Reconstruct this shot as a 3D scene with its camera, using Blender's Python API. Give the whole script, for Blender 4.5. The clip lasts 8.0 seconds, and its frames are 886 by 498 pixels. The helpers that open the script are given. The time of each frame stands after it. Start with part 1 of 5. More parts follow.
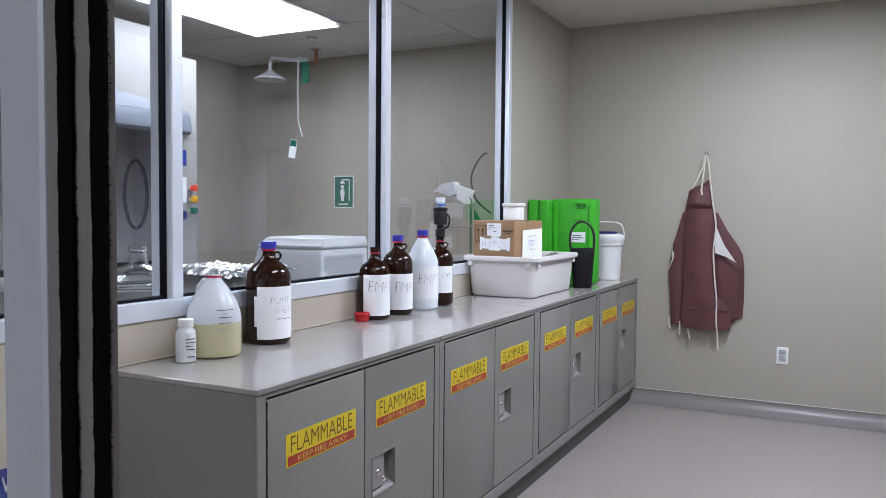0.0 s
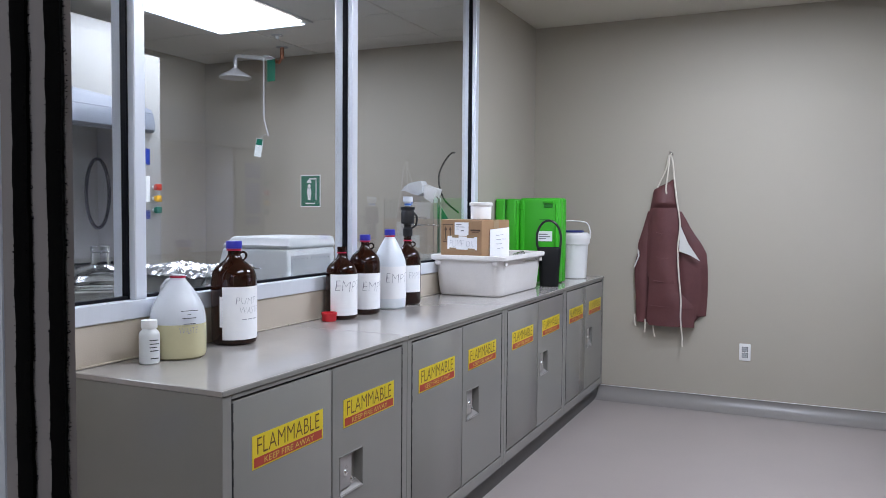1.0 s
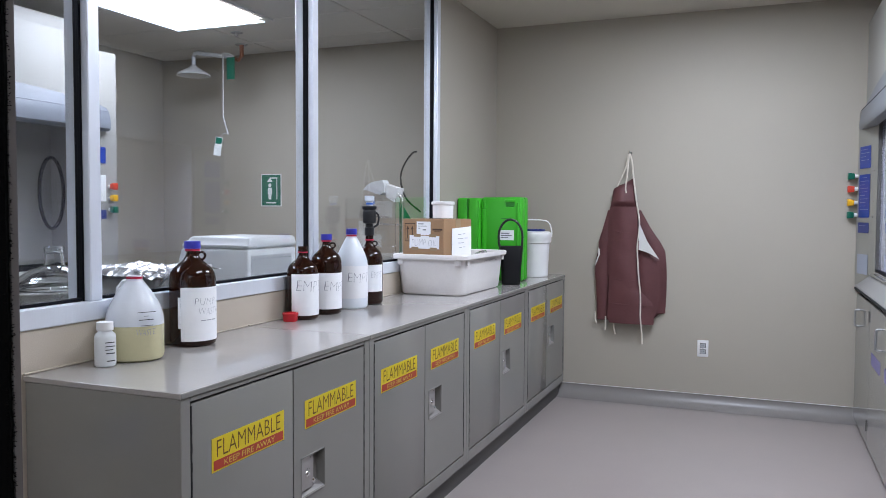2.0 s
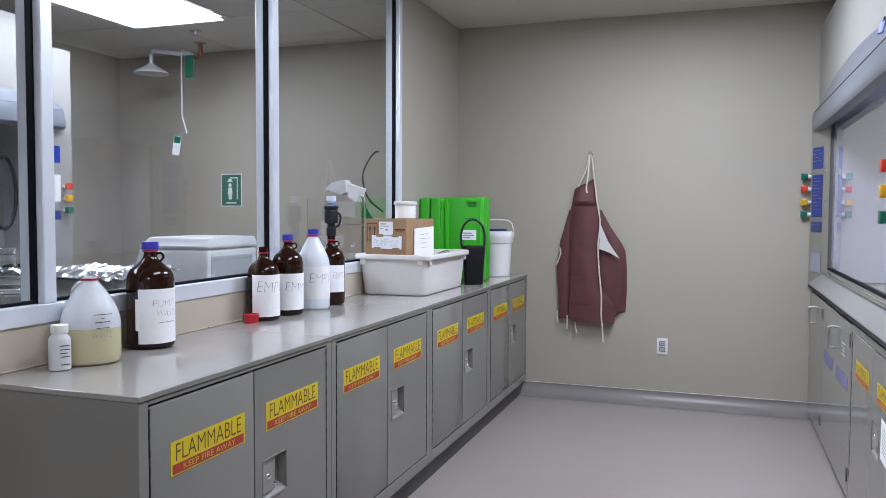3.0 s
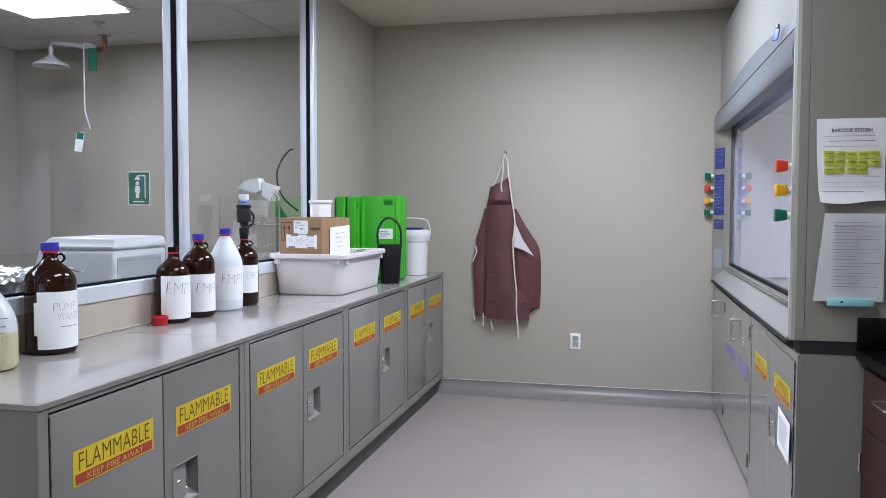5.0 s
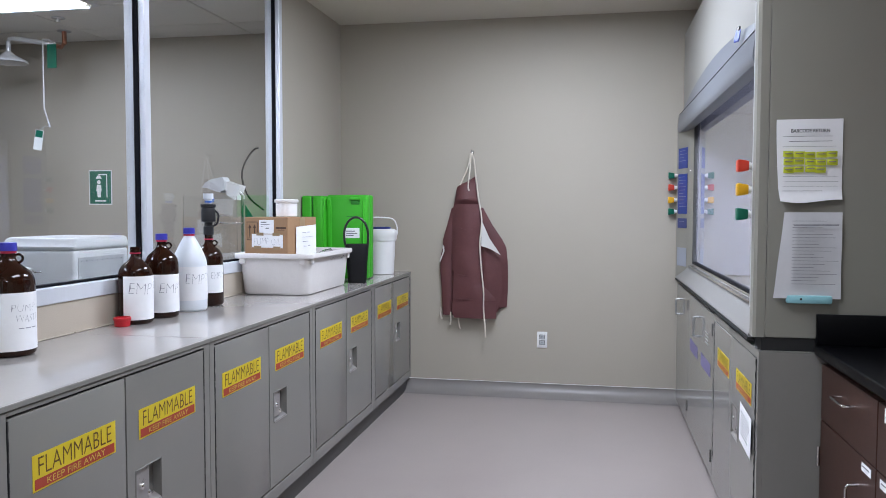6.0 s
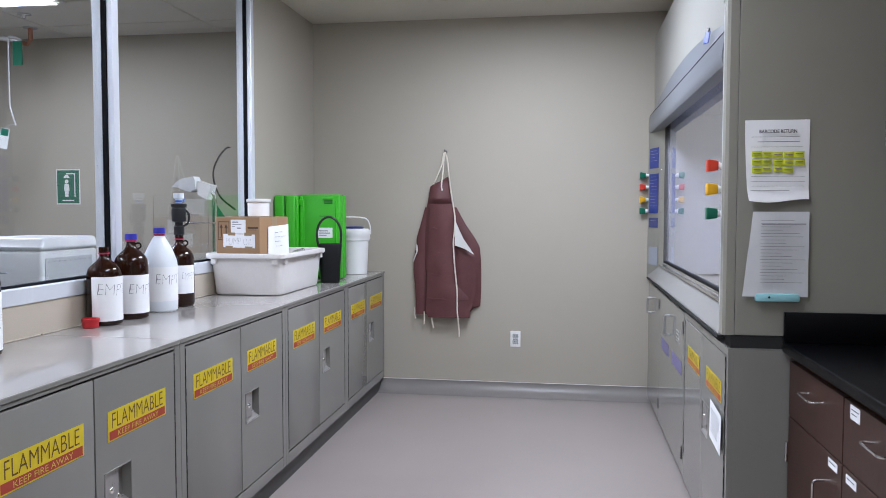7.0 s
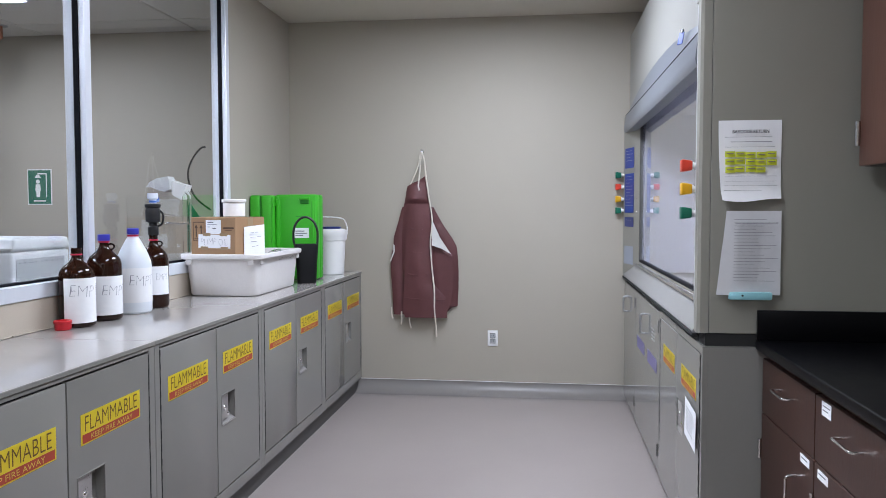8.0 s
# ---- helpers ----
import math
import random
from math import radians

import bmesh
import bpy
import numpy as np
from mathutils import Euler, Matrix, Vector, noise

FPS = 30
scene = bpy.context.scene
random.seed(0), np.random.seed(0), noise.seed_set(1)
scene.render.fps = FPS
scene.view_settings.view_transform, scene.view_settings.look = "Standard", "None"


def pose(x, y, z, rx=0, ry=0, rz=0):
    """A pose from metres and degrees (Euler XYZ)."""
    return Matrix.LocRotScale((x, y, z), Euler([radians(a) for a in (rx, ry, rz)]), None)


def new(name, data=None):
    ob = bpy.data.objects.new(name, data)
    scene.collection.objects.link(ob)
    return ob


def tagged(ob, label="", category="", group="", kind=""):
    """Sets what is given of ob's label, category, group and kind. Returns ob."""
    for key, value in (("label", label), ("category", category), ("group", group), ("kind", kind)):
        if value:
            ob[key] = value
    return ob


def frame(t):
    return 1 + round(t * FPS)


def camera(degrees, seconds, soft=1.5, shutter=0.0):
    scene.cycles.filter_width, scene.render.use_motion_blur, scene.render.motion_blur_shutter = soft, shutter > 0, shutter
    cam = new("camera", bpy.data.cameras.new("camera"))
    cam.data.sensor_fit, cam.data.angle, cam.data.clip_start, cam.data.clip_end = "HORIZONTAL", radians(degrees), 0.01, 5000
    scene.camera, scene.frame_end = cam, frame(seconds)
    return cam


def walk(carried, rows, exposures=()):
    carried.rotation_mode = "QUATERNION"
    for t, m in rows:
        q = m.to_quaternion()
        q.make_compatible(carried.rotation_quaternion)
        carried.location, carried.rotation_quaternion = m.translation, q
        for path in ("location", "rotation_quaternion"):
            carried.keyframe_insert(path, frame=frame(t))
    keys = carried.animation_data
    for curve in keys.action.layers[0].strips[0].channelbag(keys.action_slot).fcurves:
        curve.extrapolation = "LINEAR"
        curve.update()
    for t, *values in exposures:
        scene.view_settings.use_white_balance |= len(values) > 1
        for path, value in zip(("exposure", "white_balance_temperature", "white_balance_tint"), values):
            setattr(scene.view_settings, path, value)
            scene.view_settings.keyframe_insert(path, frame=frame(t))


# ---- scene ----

# ---- camera and walk ----
cam = camera(59.0, 8.0, soft=0.8)
PATH = [
    (0.0, pose(-0.030, 0.059, 1.339, 87.39, -0.49, 27.08)),
    (0.5, pose(-0.029, 0.060, 1.339, 87.37, -0.44, 25.94)),
    (1.0, pose(-0.028, 0.060, 1.339, 87.35, -0.43, 24.73)),
    (1.5, pose(-0.026, 0.061, 1.339, 87.32, -0.37, 23.36)),
    (3.0, pose(-0.022, 0.063, 1.339, 87.32, -0.25, 19.29)),
    (3.5, pose(-0.020, 0.063, 1.339, 87.32, -0.22, 17.82)),
    (4.0, pose(-0.019, 0.064, 1.339, 87.30, -0.20, 16.29)),
    (4.5, pose(-0.017, 0.064, 1.339, 87.27, -0.17, 14.74)),
    (5.0, pose(-0.015, 0.065, 1.339, 87.24, -0.15, 13.26)),
    (6.5, pose(-0.011, 0.065, 1.339, 87.17, -0.09, 9.89)),
    (7.0, pose(-0.010, 0.066, 1.339, 87.16, -0.08, 8.96)),
    (7.5, pose(-0.009, 0.066, 1.339, 87.14, -0.04, 8.12)),
    (8.0, pose(-0.008, 0.066, 1.339, 87.15, 0.02, 7.30)),
]
EXPOSURE = 0.0
walk(cam, PATH, exposures=((0.0, EXPOSURE - 0.11), (1.5, EXPOSURE - 0.15), (3.0, EXPOSURE - 0.16), (4.0, EXPOSURE - 0.07), (5.0, EXPOSURE - 0.05), (6.5, EXPOSURE - 0.03), (8.0, EXPOSURE - 0.02)))

# ---- plan ----
X_WIN, X_RIGHT, Y_FAR, Y_BACK, Z_CEIL, Z_LAB = -1.88, 1.42, 5.72, -2.2, 2.715, 2.68
X_LAB = -5.05                      # far side of the room behind the glass
X_CAB, Z_TOP, Y_CAB = -1.342, 0.887, 1.597   # steel cabinets
X_HOOD, Y_HOOD = 0.564, 2.984      # fume hood front and near end

# ---- world and lamps ----
world = bpy.data.worlds.new("world")
scene.world = world
world.use_nodes = True
world.node_tree.nodes["Background"].inputs[0].default_value = (0.75, 0.8, 0.9, 1)
world.node_tree.nodes["Background"].inputs[1].default_value = 0.05


def area_lamp(name, m, sx, sy, watts, color):
    data = bpy.data.lights.new(name, "AREA")
    data.shape, data.size, data.size_y, data.energy, data.color = "RECTANGLE", sx, sy, watts, color
    ob = new(name, data)
    ob.matrix_world = m
    return ob


COOL = (0.865, 0.985, 1.22)
COOLER = (0.79, 0.95, 1.34)
# first follows the far wall's falloff; second, third and fifth are unseen, added fill
TROFFERS = [(-0.25, 4.12, 1.22), (-0.35, 2.05, 0.55), (0.3, -1.3, 0.52), (-3.62, 4.127, 0.62), (-3.62, 1.6, 0.50)]
for tx, ty, k in TROFFERS:
    area_lamp("troffer_lamp", pose(tx, ty, (Z_CEIL if tx > -2 else Z_LAB) - 0.03), 0.55 if tx > -2 else 0.75, 1.15, 42 * k, COOL if tx > -2 else COOLER)

# ---- materials ----
def mat(name, color, rough=0.5, metal=0.0, vary=0.06, scale=6.0, bump=0.0, bump_scale=80.0, spec=0.5,
        coat=0.0, transmission=0.0, ior=1.45, alpha=1.0, rough_vary=0.025, stretch=(1, 1, 1)):
    m = bpy.data.materials.new(name)
    m.use_nodes = True
    nt = m.node_tree
    n, l = nt.nodes, nt.links
    b = n["Principled BSDF"]
    b.inputs["Roughness"].default_value = rough
    b.inputs["Metallic"].default_value = metal
    b.inputs["Specular IOR Level"].default_value = spec
    b.inputs["Coat Weight"].default_value = coat
    b.inputs["Transmission Weight"].default_value = transmission
    b.inputs["IOR"].default_value = ior
    b.inputs["Alpha"].default_value = alpha
    tc = n.new("ShaderNodeTexCoord")
    mp = n.new("ShaderNodeMapping")
    mp.inputs["Scale"].default_value = stretch
    l.new(tc.outputs["Object"], mp.inputs["Vector"])
    big = n.new("ShaderNodeTexNoise")
    big.inputs["Scale"].default_value = scale
    big.inputs["Detail"].default_value = 6
    big.inputs["Roughness"].default_value = 0.65
    l.new(mp.outputs["Vector"], big.inputs["Vector"])
    fine = n.new("ShaderNodeTexNoise")
    fine.inputs["Scale"].default_value = bump_scale
    fine.inputs["Detail"].default_value = 3
    l.new(mp.outputs["Vector"], fine.inputs["Vector"])
    addm = n.new("ShaderNodeMath")
    addm.operation = "MULTIPLY_ADD"
    l.new(fine.outputs["Fac"], addm.inputs[0])
    addm.inputs[1].default_value = 0.35
    l.new(big.outputs["Fac"], addm.inputs[2])
    ramp = n.new("ShaderNodeMapRange")
    ramp.inputs["From Min"].default_value, ramp.inputs["From Max"].default_value = 0.3, 1.05
    ramp.inputs["To Min"].default_value, ramp.inputs["To Max"].default_value = 1 - vary, 1 + vary
    l.new(addm.outputs[0], ramp.inputs["Value"])
    mul = n.new("ShaderNodeVectorMath")
    mul.operation = "SCALE"
    mul.inputs[0].default_value = color
    l.new(ramp.outputs["Result"], mul.inputs["Scale"])
    l.new(mul.outputs["Vector"], b.inputs["Base Color"])
    rr = n.new("ShaderNodeMapRange")
    rr.inputs["To Min"].default_value, rr.inputs["To Max"].default_value = max(0.0, rough - rough_vary), min(1, rough + rough_vary)
    l.new(big.outputs["Fac"], rr.inputs["Value"])
    l.new(rr.outputs["Result"], b.inputs["Roughness"])
    if bump:
        bp = n.new("ShaderNodeBump")
        bp.inputs["Strength"].default_value = bump
        bp.inputs["Distance"].default_value = 0.004
        l.new(fine.outputs["Fac"], bp.inputs["Height"])
        l.new(bp.outputs["Normal"], b.inputs["Normal"])
    return m


def glow(name, color, strength):
    m = bpy.data.materials.new(name)
    m.use_nodes = True
    b = m.node_tree.nodes["Principled BSDF"]
    b.inputs["Base Color"].default_value = (0.9, 0.9, 0.9, 1)
    b.inputs["Emission Color"].default_value = (*color, 1)
    b.inputs["Emission Strength"].default_value = strength
    return m


def clear(name, color=(1, 1, 1), rough=0.0, ior=1.45):
    m = bpy.data.materials.new(name)
    m.use_nodes = True
    b = m.node_tree.nodes["Principled BSDF"]
    b.inputs["Base Color"].default_value = (*color, 1)
    b.inputs["Transmission Weight"].default_value = 1.0
    b.inputs["Roughness"].default_value = rough
    b.inputs["IOR"].default_value = ior
    return m


M = {
    "wall": mat("wall_paint_taupe", (0.40, 0.364, 0.303), 0.62, vary=0.03, scale=1.3, bump=0.12, bump_scale=260),
    "wall_low": mat("wall_paint_beige", (0.53, 0.462, 0.38), 0.6, vary=0.03, scale=1.3, bump=0.12, bump_scale=260),
    "ceiling": mat("ceiling_paint", (0.60, 0.56, 0.49), 0.85, vary=0.03, scale=2, bump=0.2, bump_scale=300),
    "tile": mat("ceiling_tile", (0.72, 0.70, 0.66), 0.9, vary=0.05, scale=3, bump=0.5, bump_scale=220),
    "floor": mat("floor_vinyl", (0.320, 0.279, 0.262), 0.34, vary=0.06, scale=1.9, rough_vary=0.015),
    "base": mat("cove_base_vinyl", (0.222, 0.203, 0.193), 0.34, vary=0.05, scale=3),
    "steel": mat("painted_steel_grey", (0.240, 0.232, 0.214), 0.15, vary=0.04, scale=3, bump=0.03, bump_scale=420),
    # tops get a lighter colour than the cabinet fronts and folded edges
    "steel_top": mat("lighter_steel_top", (0.37, 0.345, 0.325), 0.085, vary=0.05, scale=4, rough_vary=0.012),
    "gloss_steel": mat("glossy_grey_enamel", (0.240, 0.232, 0.214), 0.085, vary=0.04, scale=3, rough_vary=0.02),
    # plinth shade is in this colour; sash track and hinges are simply dark
    "kick": mat("shaded_kick_and_dark_metal", (0.075, 0.072, 0.068), 0.5, vary=0.2, scale=9),
    "latch_plate": mat("pale_latch_plate", (0.34, 0.32, 0.31), 0.28, metal=0.3, vary=0.08, scale=30),
    "dark": mat("dark_gap", (0.02, 0.02, 0.02), 0.8),
    "alu": mat("anodised_aluminium", (0.80, 0.83, 0.89), 0.36, metal=0.35, vary=0.04, scale=5, stretch=(4, 4, 0.3)),
    "stile": mat("grey_anodised_stile", (0.47, 0.50, 0.565), 0.45, metal=0.2, vary=0.05, scale=5, stretch=(4, 4, 0.3)),
    "gasket": mat("black_rubber_gasket", (0.006, 0.006, 0.009), 0.6, spec=0.12),
    "brush": mat("black_pile", (0.003, 0.003, 0.003), 1.0, vary=0.3, scale=60, spec=0.05),
    "channel": mat("brush_channel", (0.19, 0.175, 0.175), 0.6),
    "glass": clear("window_glass", (0.97, 0.985, 0.98)),
    "yellow": mat("yellow_vinyl_sticker", (0.74, 0.56, 0.025), 0.38, vary=0.06, scale=20),
    "red_band": mat("red_vinyl_band", (0.42, 0.05, 0.03), 0.4, vary=0.06, scale=20),
    "ink": mat("dark_ink", (0.13, 0.07, 0.015), 0.5),
    "ink_yellow": mat("yellow_ink", (0.75, 0.55, 0.12), 0.5),
    "pen": mat("black_marker", (0.05, 0.05, 0.055), 0.6),
    "pencil": mat("grey_pen", (0.33, 0.33, 0.37), 0.6),
    "paper": mat("white_paper", (0.92, 0.92, 0.935), 0.8, vary=0.03, scale=14, bump=0.1, bump_scale=60),
    "sleeve": mat("plastic_sleeve_paper", (0.66, 0.66, 0.68), 0.25, vary=0.10, scale=9, bump=0.6, bump_scale=14),
    "chrome": mat("brushed_chrome", (0.72, 0.71, 0.69), 0.22, metal=1.0, vary=0.04),
    "polished": mat("polished_chrome", (0.92, 0.92, 0.92), 0.12, metal=1.0, vary=0.03),
    "satin": mat("satin_metal", (0.46, 0.46, 0.46), 0.38, metal=0.85, vary=0.05, scale=20),
    "amber_body": mat("amber_glass_dark", (0.019, 0.0050, 0.0020), 0.05, vary=0.35, scale=7, spec=0.5, rough_vary=0.01),
    "blue_cap": mat("blue_cap_plastic", (0.045, 0.048, 0.42), 0.38),
    "red_ring": mat("red_ring_plastic", (0.45, 0.02, 0.06), 0.4),
    "red_cap": mat("red_cap_plastic", (0.55, 0.02, 0.03), 0.4),
    "black_plastic": mat("black_plastic", (0.018, 0.018, 0.02), 0.38, vary=0.1, scale=30),
    "black_matt": mat("matt_black_plastic", (0.007, 0.007, 0.008), 0.55, vary=0.1, scale=30, spec=0.3),
    "milky": mat("milky_polyethylene", (0.78, 0.80, 0.80), 0.30, vary=0.03, scale=9, transmission=0.15),
    "milky2": mat("bluish_polyethylene", (0.80, 0.84, 0.89), 0.30, vary=0.03, scale=9, transmission=0.08),
    "thin_pe": mat("thin_translucent_plastic", (0.80, 0.83, 0.88), 0.26, vary=0.04, scale=9, transmission=0.2),
    "liquid": mat("yellow_liquid_in_plastic", (0.60, 0.555, 0.345), 0.25, vary=0.05, scale=6),
    "white_plastic": mat("white_plastic", (0.80, 0.79, 0.78), 0.36, vary=0.03, scale=8, bump=0.03, bump_scale=200),
    "tub": mat("scuffed_white_tub_plastic", (0.72, 0.69, 0.67), 0.40, vary=0.08, scale=7, bump=0.03, bump_scale=90),
    "card": mat("brown_cardboard", (0.36, 0.215, 0.115), 0.75, vary=0.08, scale=9, bump=0.1, bump_scale=160),
    "card_ink": mat("carton_print", (0.09, 0.05, 0.03), 0.7),
    "tape": mat("tan_tape", (0.33, 0.23, 0.13), 0.3),
    "green": mat("green_plastic_case", (0.045, 0.42, 0.02), 0.42, vary=0.06, scale=12, bump=0.08, bump_scale=300),
    # darker copy of the case green: shade in seam and recess, plus emblem, feet
    "green_dark": mat("green_plastic_shadow", (0.02, 0.22, 0.02), 0.45),
    "apron": mat("maroon_coated_cloth", (0.108, 0.037, 0.038), 0.6, vary=0.2, scale=7, bump=0.25, bump_scale=120),
    "apron_back": mat("white_cloth_lining", (0.62, 0.60, 0.58), 0.8, vary=0.05, scale=20, bump=0.2, bump_scale=300),
    "cord": mat("cotton_cord", (0.66, 0.60, 0.52), 0.85, vary=0.1, scale=60, bump=0.4, bump_scale=500),
    "hood": mat("hood_grey_enamel", (0.275, 0.265, 0.228), 0.4, vary=0.04, scale=2.5, bump=0.05, bump_scale=380),
    "hood_light": mat("hood_light_panel", (0.31, 0.30, 0.275), 0.38, vary=0.03, scale=2),
    "canopy": mat("canopy_blue_grey", (0.150, 0.160, 0.182), 0.34, vary=0.04, scale=4),
    "liner": mat("hood_liner", (0.52, 0.52, 0.58), 0.45, vary=0.03, scale=3),
    "work": mat("work_surface_pale", (0.36, 0.345, 0.32), 0.42, vary=0.04, scale=5, rough_vary=0.01),
    "sill": mat("hood_sill_grey", (0.27, 0.265, 0.26), 0.33, vary=0.05, scale=5, rough_vary=0.01),
    "sash": clear("sash_glass", (0.93, 0.93, 0.98)),
    "blue_label": mat("blue_label", (0.012, 0.038, 0.26), 0.35, vary=0.1, scale=30),
    "navy_label": mat("navy_label", (0.02, 0.035, 0.18), 0.35),
    "label_grey": mat("pale_label", (0.32, 0.35, 0.42), 0.4),
    "violet_label": mat("violet_label", (0.19, 0.17, 0.33), 0.45),
    "knob_red": mat("red_knob", (0.60, 0.05, 0.025), 0.3),
    "knob_yellow": mat("yellow_knob", (0.72, 0.38, 0.015), 0.3),
    "knob_green": mat("green_knob", (0.005, 0.13, 0.075), 0.3),
    "epoxy": mat("black_epoxy_top", (0.0035, 0.0035, 0.0045), 0.33, vary=0.15, scale=30, rough_vary=0.03, spec=0.11),
    "wood": mat("stained_walnut_veneer", (0.053, 0.0215, 0.0145), 0.36, vary=0.5, scale=6, bump=0.08, bump_scale=60, stretch=(6, 6, 0.6)),
    "wood_red": mat("reddish_wood_laminate", (0.155, 0.072, 0.053), 0.30, vary=0.14, scale=3, bump=0.15, bump_scale=9, stretch=(3, 3, 0.8)),
    "vent": mat("grey_vent_panel", (0.42, 0.43, 0.44), 0.5, vary=0.1, scale=20),
    "cyan": mat("cyan_clip_plastic", (0.30, 0.60, 0.66), 0.35),
    "highlight": mat("yellow_marker_tab", (0.66, 0.72, 0.04), 0.6),
    "grey_ink": mat("grey_print", (0.22, 0.22, 0.24), 0.7),
    "foil": mat("aluminium_foil", (0.62, 0.62, 0.63), 0.27, metal=1.0, bump=0.5, bump_scale=60),
    "clear": clear("clear_glassware", (0.95, 0.97, 0.97)),
    "copper": mat("copper_pipe", (0.42, 0.17, 0.10), 0.35, metal=0.9, vary=0.15, scale=20),
    "galv": mat("galvanised_pipe", (0.84, 0.85, 0.87), 0.26, metal=0.35, vary=0.1, scale=20),
    "sign_green": mat("safety_green", (0.0, 0.13, 0.075), 0.4),
    "sign_white": mat("sign_white", (0.78, 0.80, 0.78), 0.5),
    "appliance": mat("appliance_white", (0.62, 0.63, 0.64), 0.35, vary=0.03, scale=6),
    "sky_blue": mat("blue_fitting", (0.05, 0.16, 0.55), 0.35),
    "lens": glow("lamp_lens", (1.0, 0.97, 0.95), 7.0),
}

# ---- mesh helpers ----
def box(bm, x0, x1, y0, y1, z0, z1, b=0.0, seg=2, m=None):
    mm = Matrix.Translation(((x0 + x1) / 2, (y0 + y1) / 2, (z0 + z1) / 2)) @ Matrix.Diagonal((abs(x1 - x0), abs(y1 - y0), abs(z1 - z0), 1))
    vs = bmesh.ops.create_cube(bm, size=1, matrix=(m @ mm) if m else mm)["verts"]
    if b:
        es = list({e for v in vs for e in v.link_edges})
        bmesh.ops.bevel(bm, geom=es, offset=b, segments=seg, profile=0.5, affect="EDGES")
    return bm


def cube(x0, x1, y0, y1, z0, z1, b=0.0, seg=2):
    return box(bmesh.new(), x0, x1, y0, y1, z0, z1, b, seg)


def lathe(profile, seg=40, bm=None, cx=0.0, cy=0.0, cap=True, flute=0):
    """Turns (radius, z) pairs round the z axis."""
    bm = bm or bmesh.new()
    rings = []
    for r, z in profile:
        ring = []
        for i in range(seg):
            a = 2 * math.pi * i / seg
            rr = r * (1 + (0.03 if flute and i % 2 else 0))
            ring.append(bm.verts.new((cx + rr * math.cos(a), cy + rr * math.sin(a), z)))
        rings.append(ring)
    for p, q in zip(rings, rings[1:]):
        for i in range(seg):
            j = (i + 1) % seg
            bm.faces.new((p[i], p[j], q[j], q[i]))
    if cap:
        bm.faces.new(list(reversed(rings[0])))
        bm.faces.new(rings[-1])
    return bm


def smooth_line(points, n=5):
    """More points along a soft curve through the given ones."""
    p = [Vector(q) for q in points]
    p = [2 * p[0] - p[1]] + p + [2 * p[-1] - p[-2]]
    out = []
    for a, b, c, d in zip(p, p[1:], p[2:], p[3:]):
        for k in range(n):
            t = k / n
            out.append(0.5 * (2 * b + (c - a) * t + (2 * a - 5 * b + 4 * c - d) * t * t + (3 * b - a - 3 * c + d) * t ** 3))
    return out + [p[-2]]


def tube(points, r, seg=10, bm=None, closed=False):
    bm = bm or bmesh.new()
    pts = [Vector(p) for p in points]
    rings = []
    up = Vector((0.31, 0.2, 0.93)).normalized()
    for i, p in enumerate(pts):
        if closed:
            d = pts[(i + 1) % len(pts)] - pts[i - 1]
        else:
            d = pts[min(i + 1, len(pts) - 1)] - pts[max(i - 1, 0)]
        d.normalize()
        u = d.cross(up)
        if u.length < 0.05:
            u = d.cross(Vector((1, 0, 0)))
        u.normalize()
        v = d.cross(u)
        rings.append([bm.verts.new(p + r * (math.cos(2 * math.pi * k / seg) * u + math.sin(2 * math.pi * k / seg) * v)) for k in range(seg)])
    pairs = list(zip(rings, rings[1:])) + ([(rings[-1], rings[0])] if closed else [])
    for a, c in pairs:
        for k in range(seg):
            bm.faces.new((a[k], a[(k + 1) % seg], c[(k + 1) % seg], c[k]))
    if not closed:
        bm.faces.new(list(reversed(rings[0])))
        bm.faces.new(rings[-1])
    return bm


def arc(c, r, a0, a1, n, axis="xz", ry=None):
    out = []
    for i in range(n + 1):
        a = radians(a0 + (a1 - a0) * i / n)
        u, v = r * math.cos(a), (ry or r) * math.sin(a)
        out.append({"xz": (c[0] + u, c[1], c[2] + v), "yz": (c[0], c[1] + u, c[2] + v), "xy": (c[0] + u, c[1] + v, c[2])}[axis])
    return out


def prism(outline, axis, d0, d1, bm=None):
    """An outline of (a, b) pairs drawn out along x, y or z from d0 to d1."""
    bm = bm or bmesh.new()
    def at(a, b, d):
        return {"x": (d, a, b), "y": (a, d, b), "z": (a, b, d)}[axis]
    lo = [bm.verts.new(at(a, b, d0)) for a, b in outline]
    hi = [bm.verts.new(at(a, b, d1)) for a, b in outline]
    bm.faces.new(lo)
    bm.faces.new(list(reversed(hi)))
    for i in range(len(lo)):
        j = (i + 1) % len(lo)
        bm.faces.new((lo[j], lo[i], hi[i], hi[j]))
    return bm


def sheet(fn, nu, nv, thick=0.0, bm=None):
    """A sheet of nu by nv cells through fn(u, v), with a thickness."""
    bm = bm or bmesh.new()
    g = [[bm.verts.new(fn(i / nu, j / nv)) for i in range(nu + 1)] for j in range(nv + 1)]
    fs = [bm.faces.new((g[j][i], g[j][i + 1], g[j + 1][i + 1], g[j + 1][i])) for j in range(nv) for i in range(nu)]
    if thick:
        bmesh.ops.recalc_face_normals(bm, faces=fs)
        bmesh.ops.solidify(bm, geom=fs, thickness=thick)
    return bm


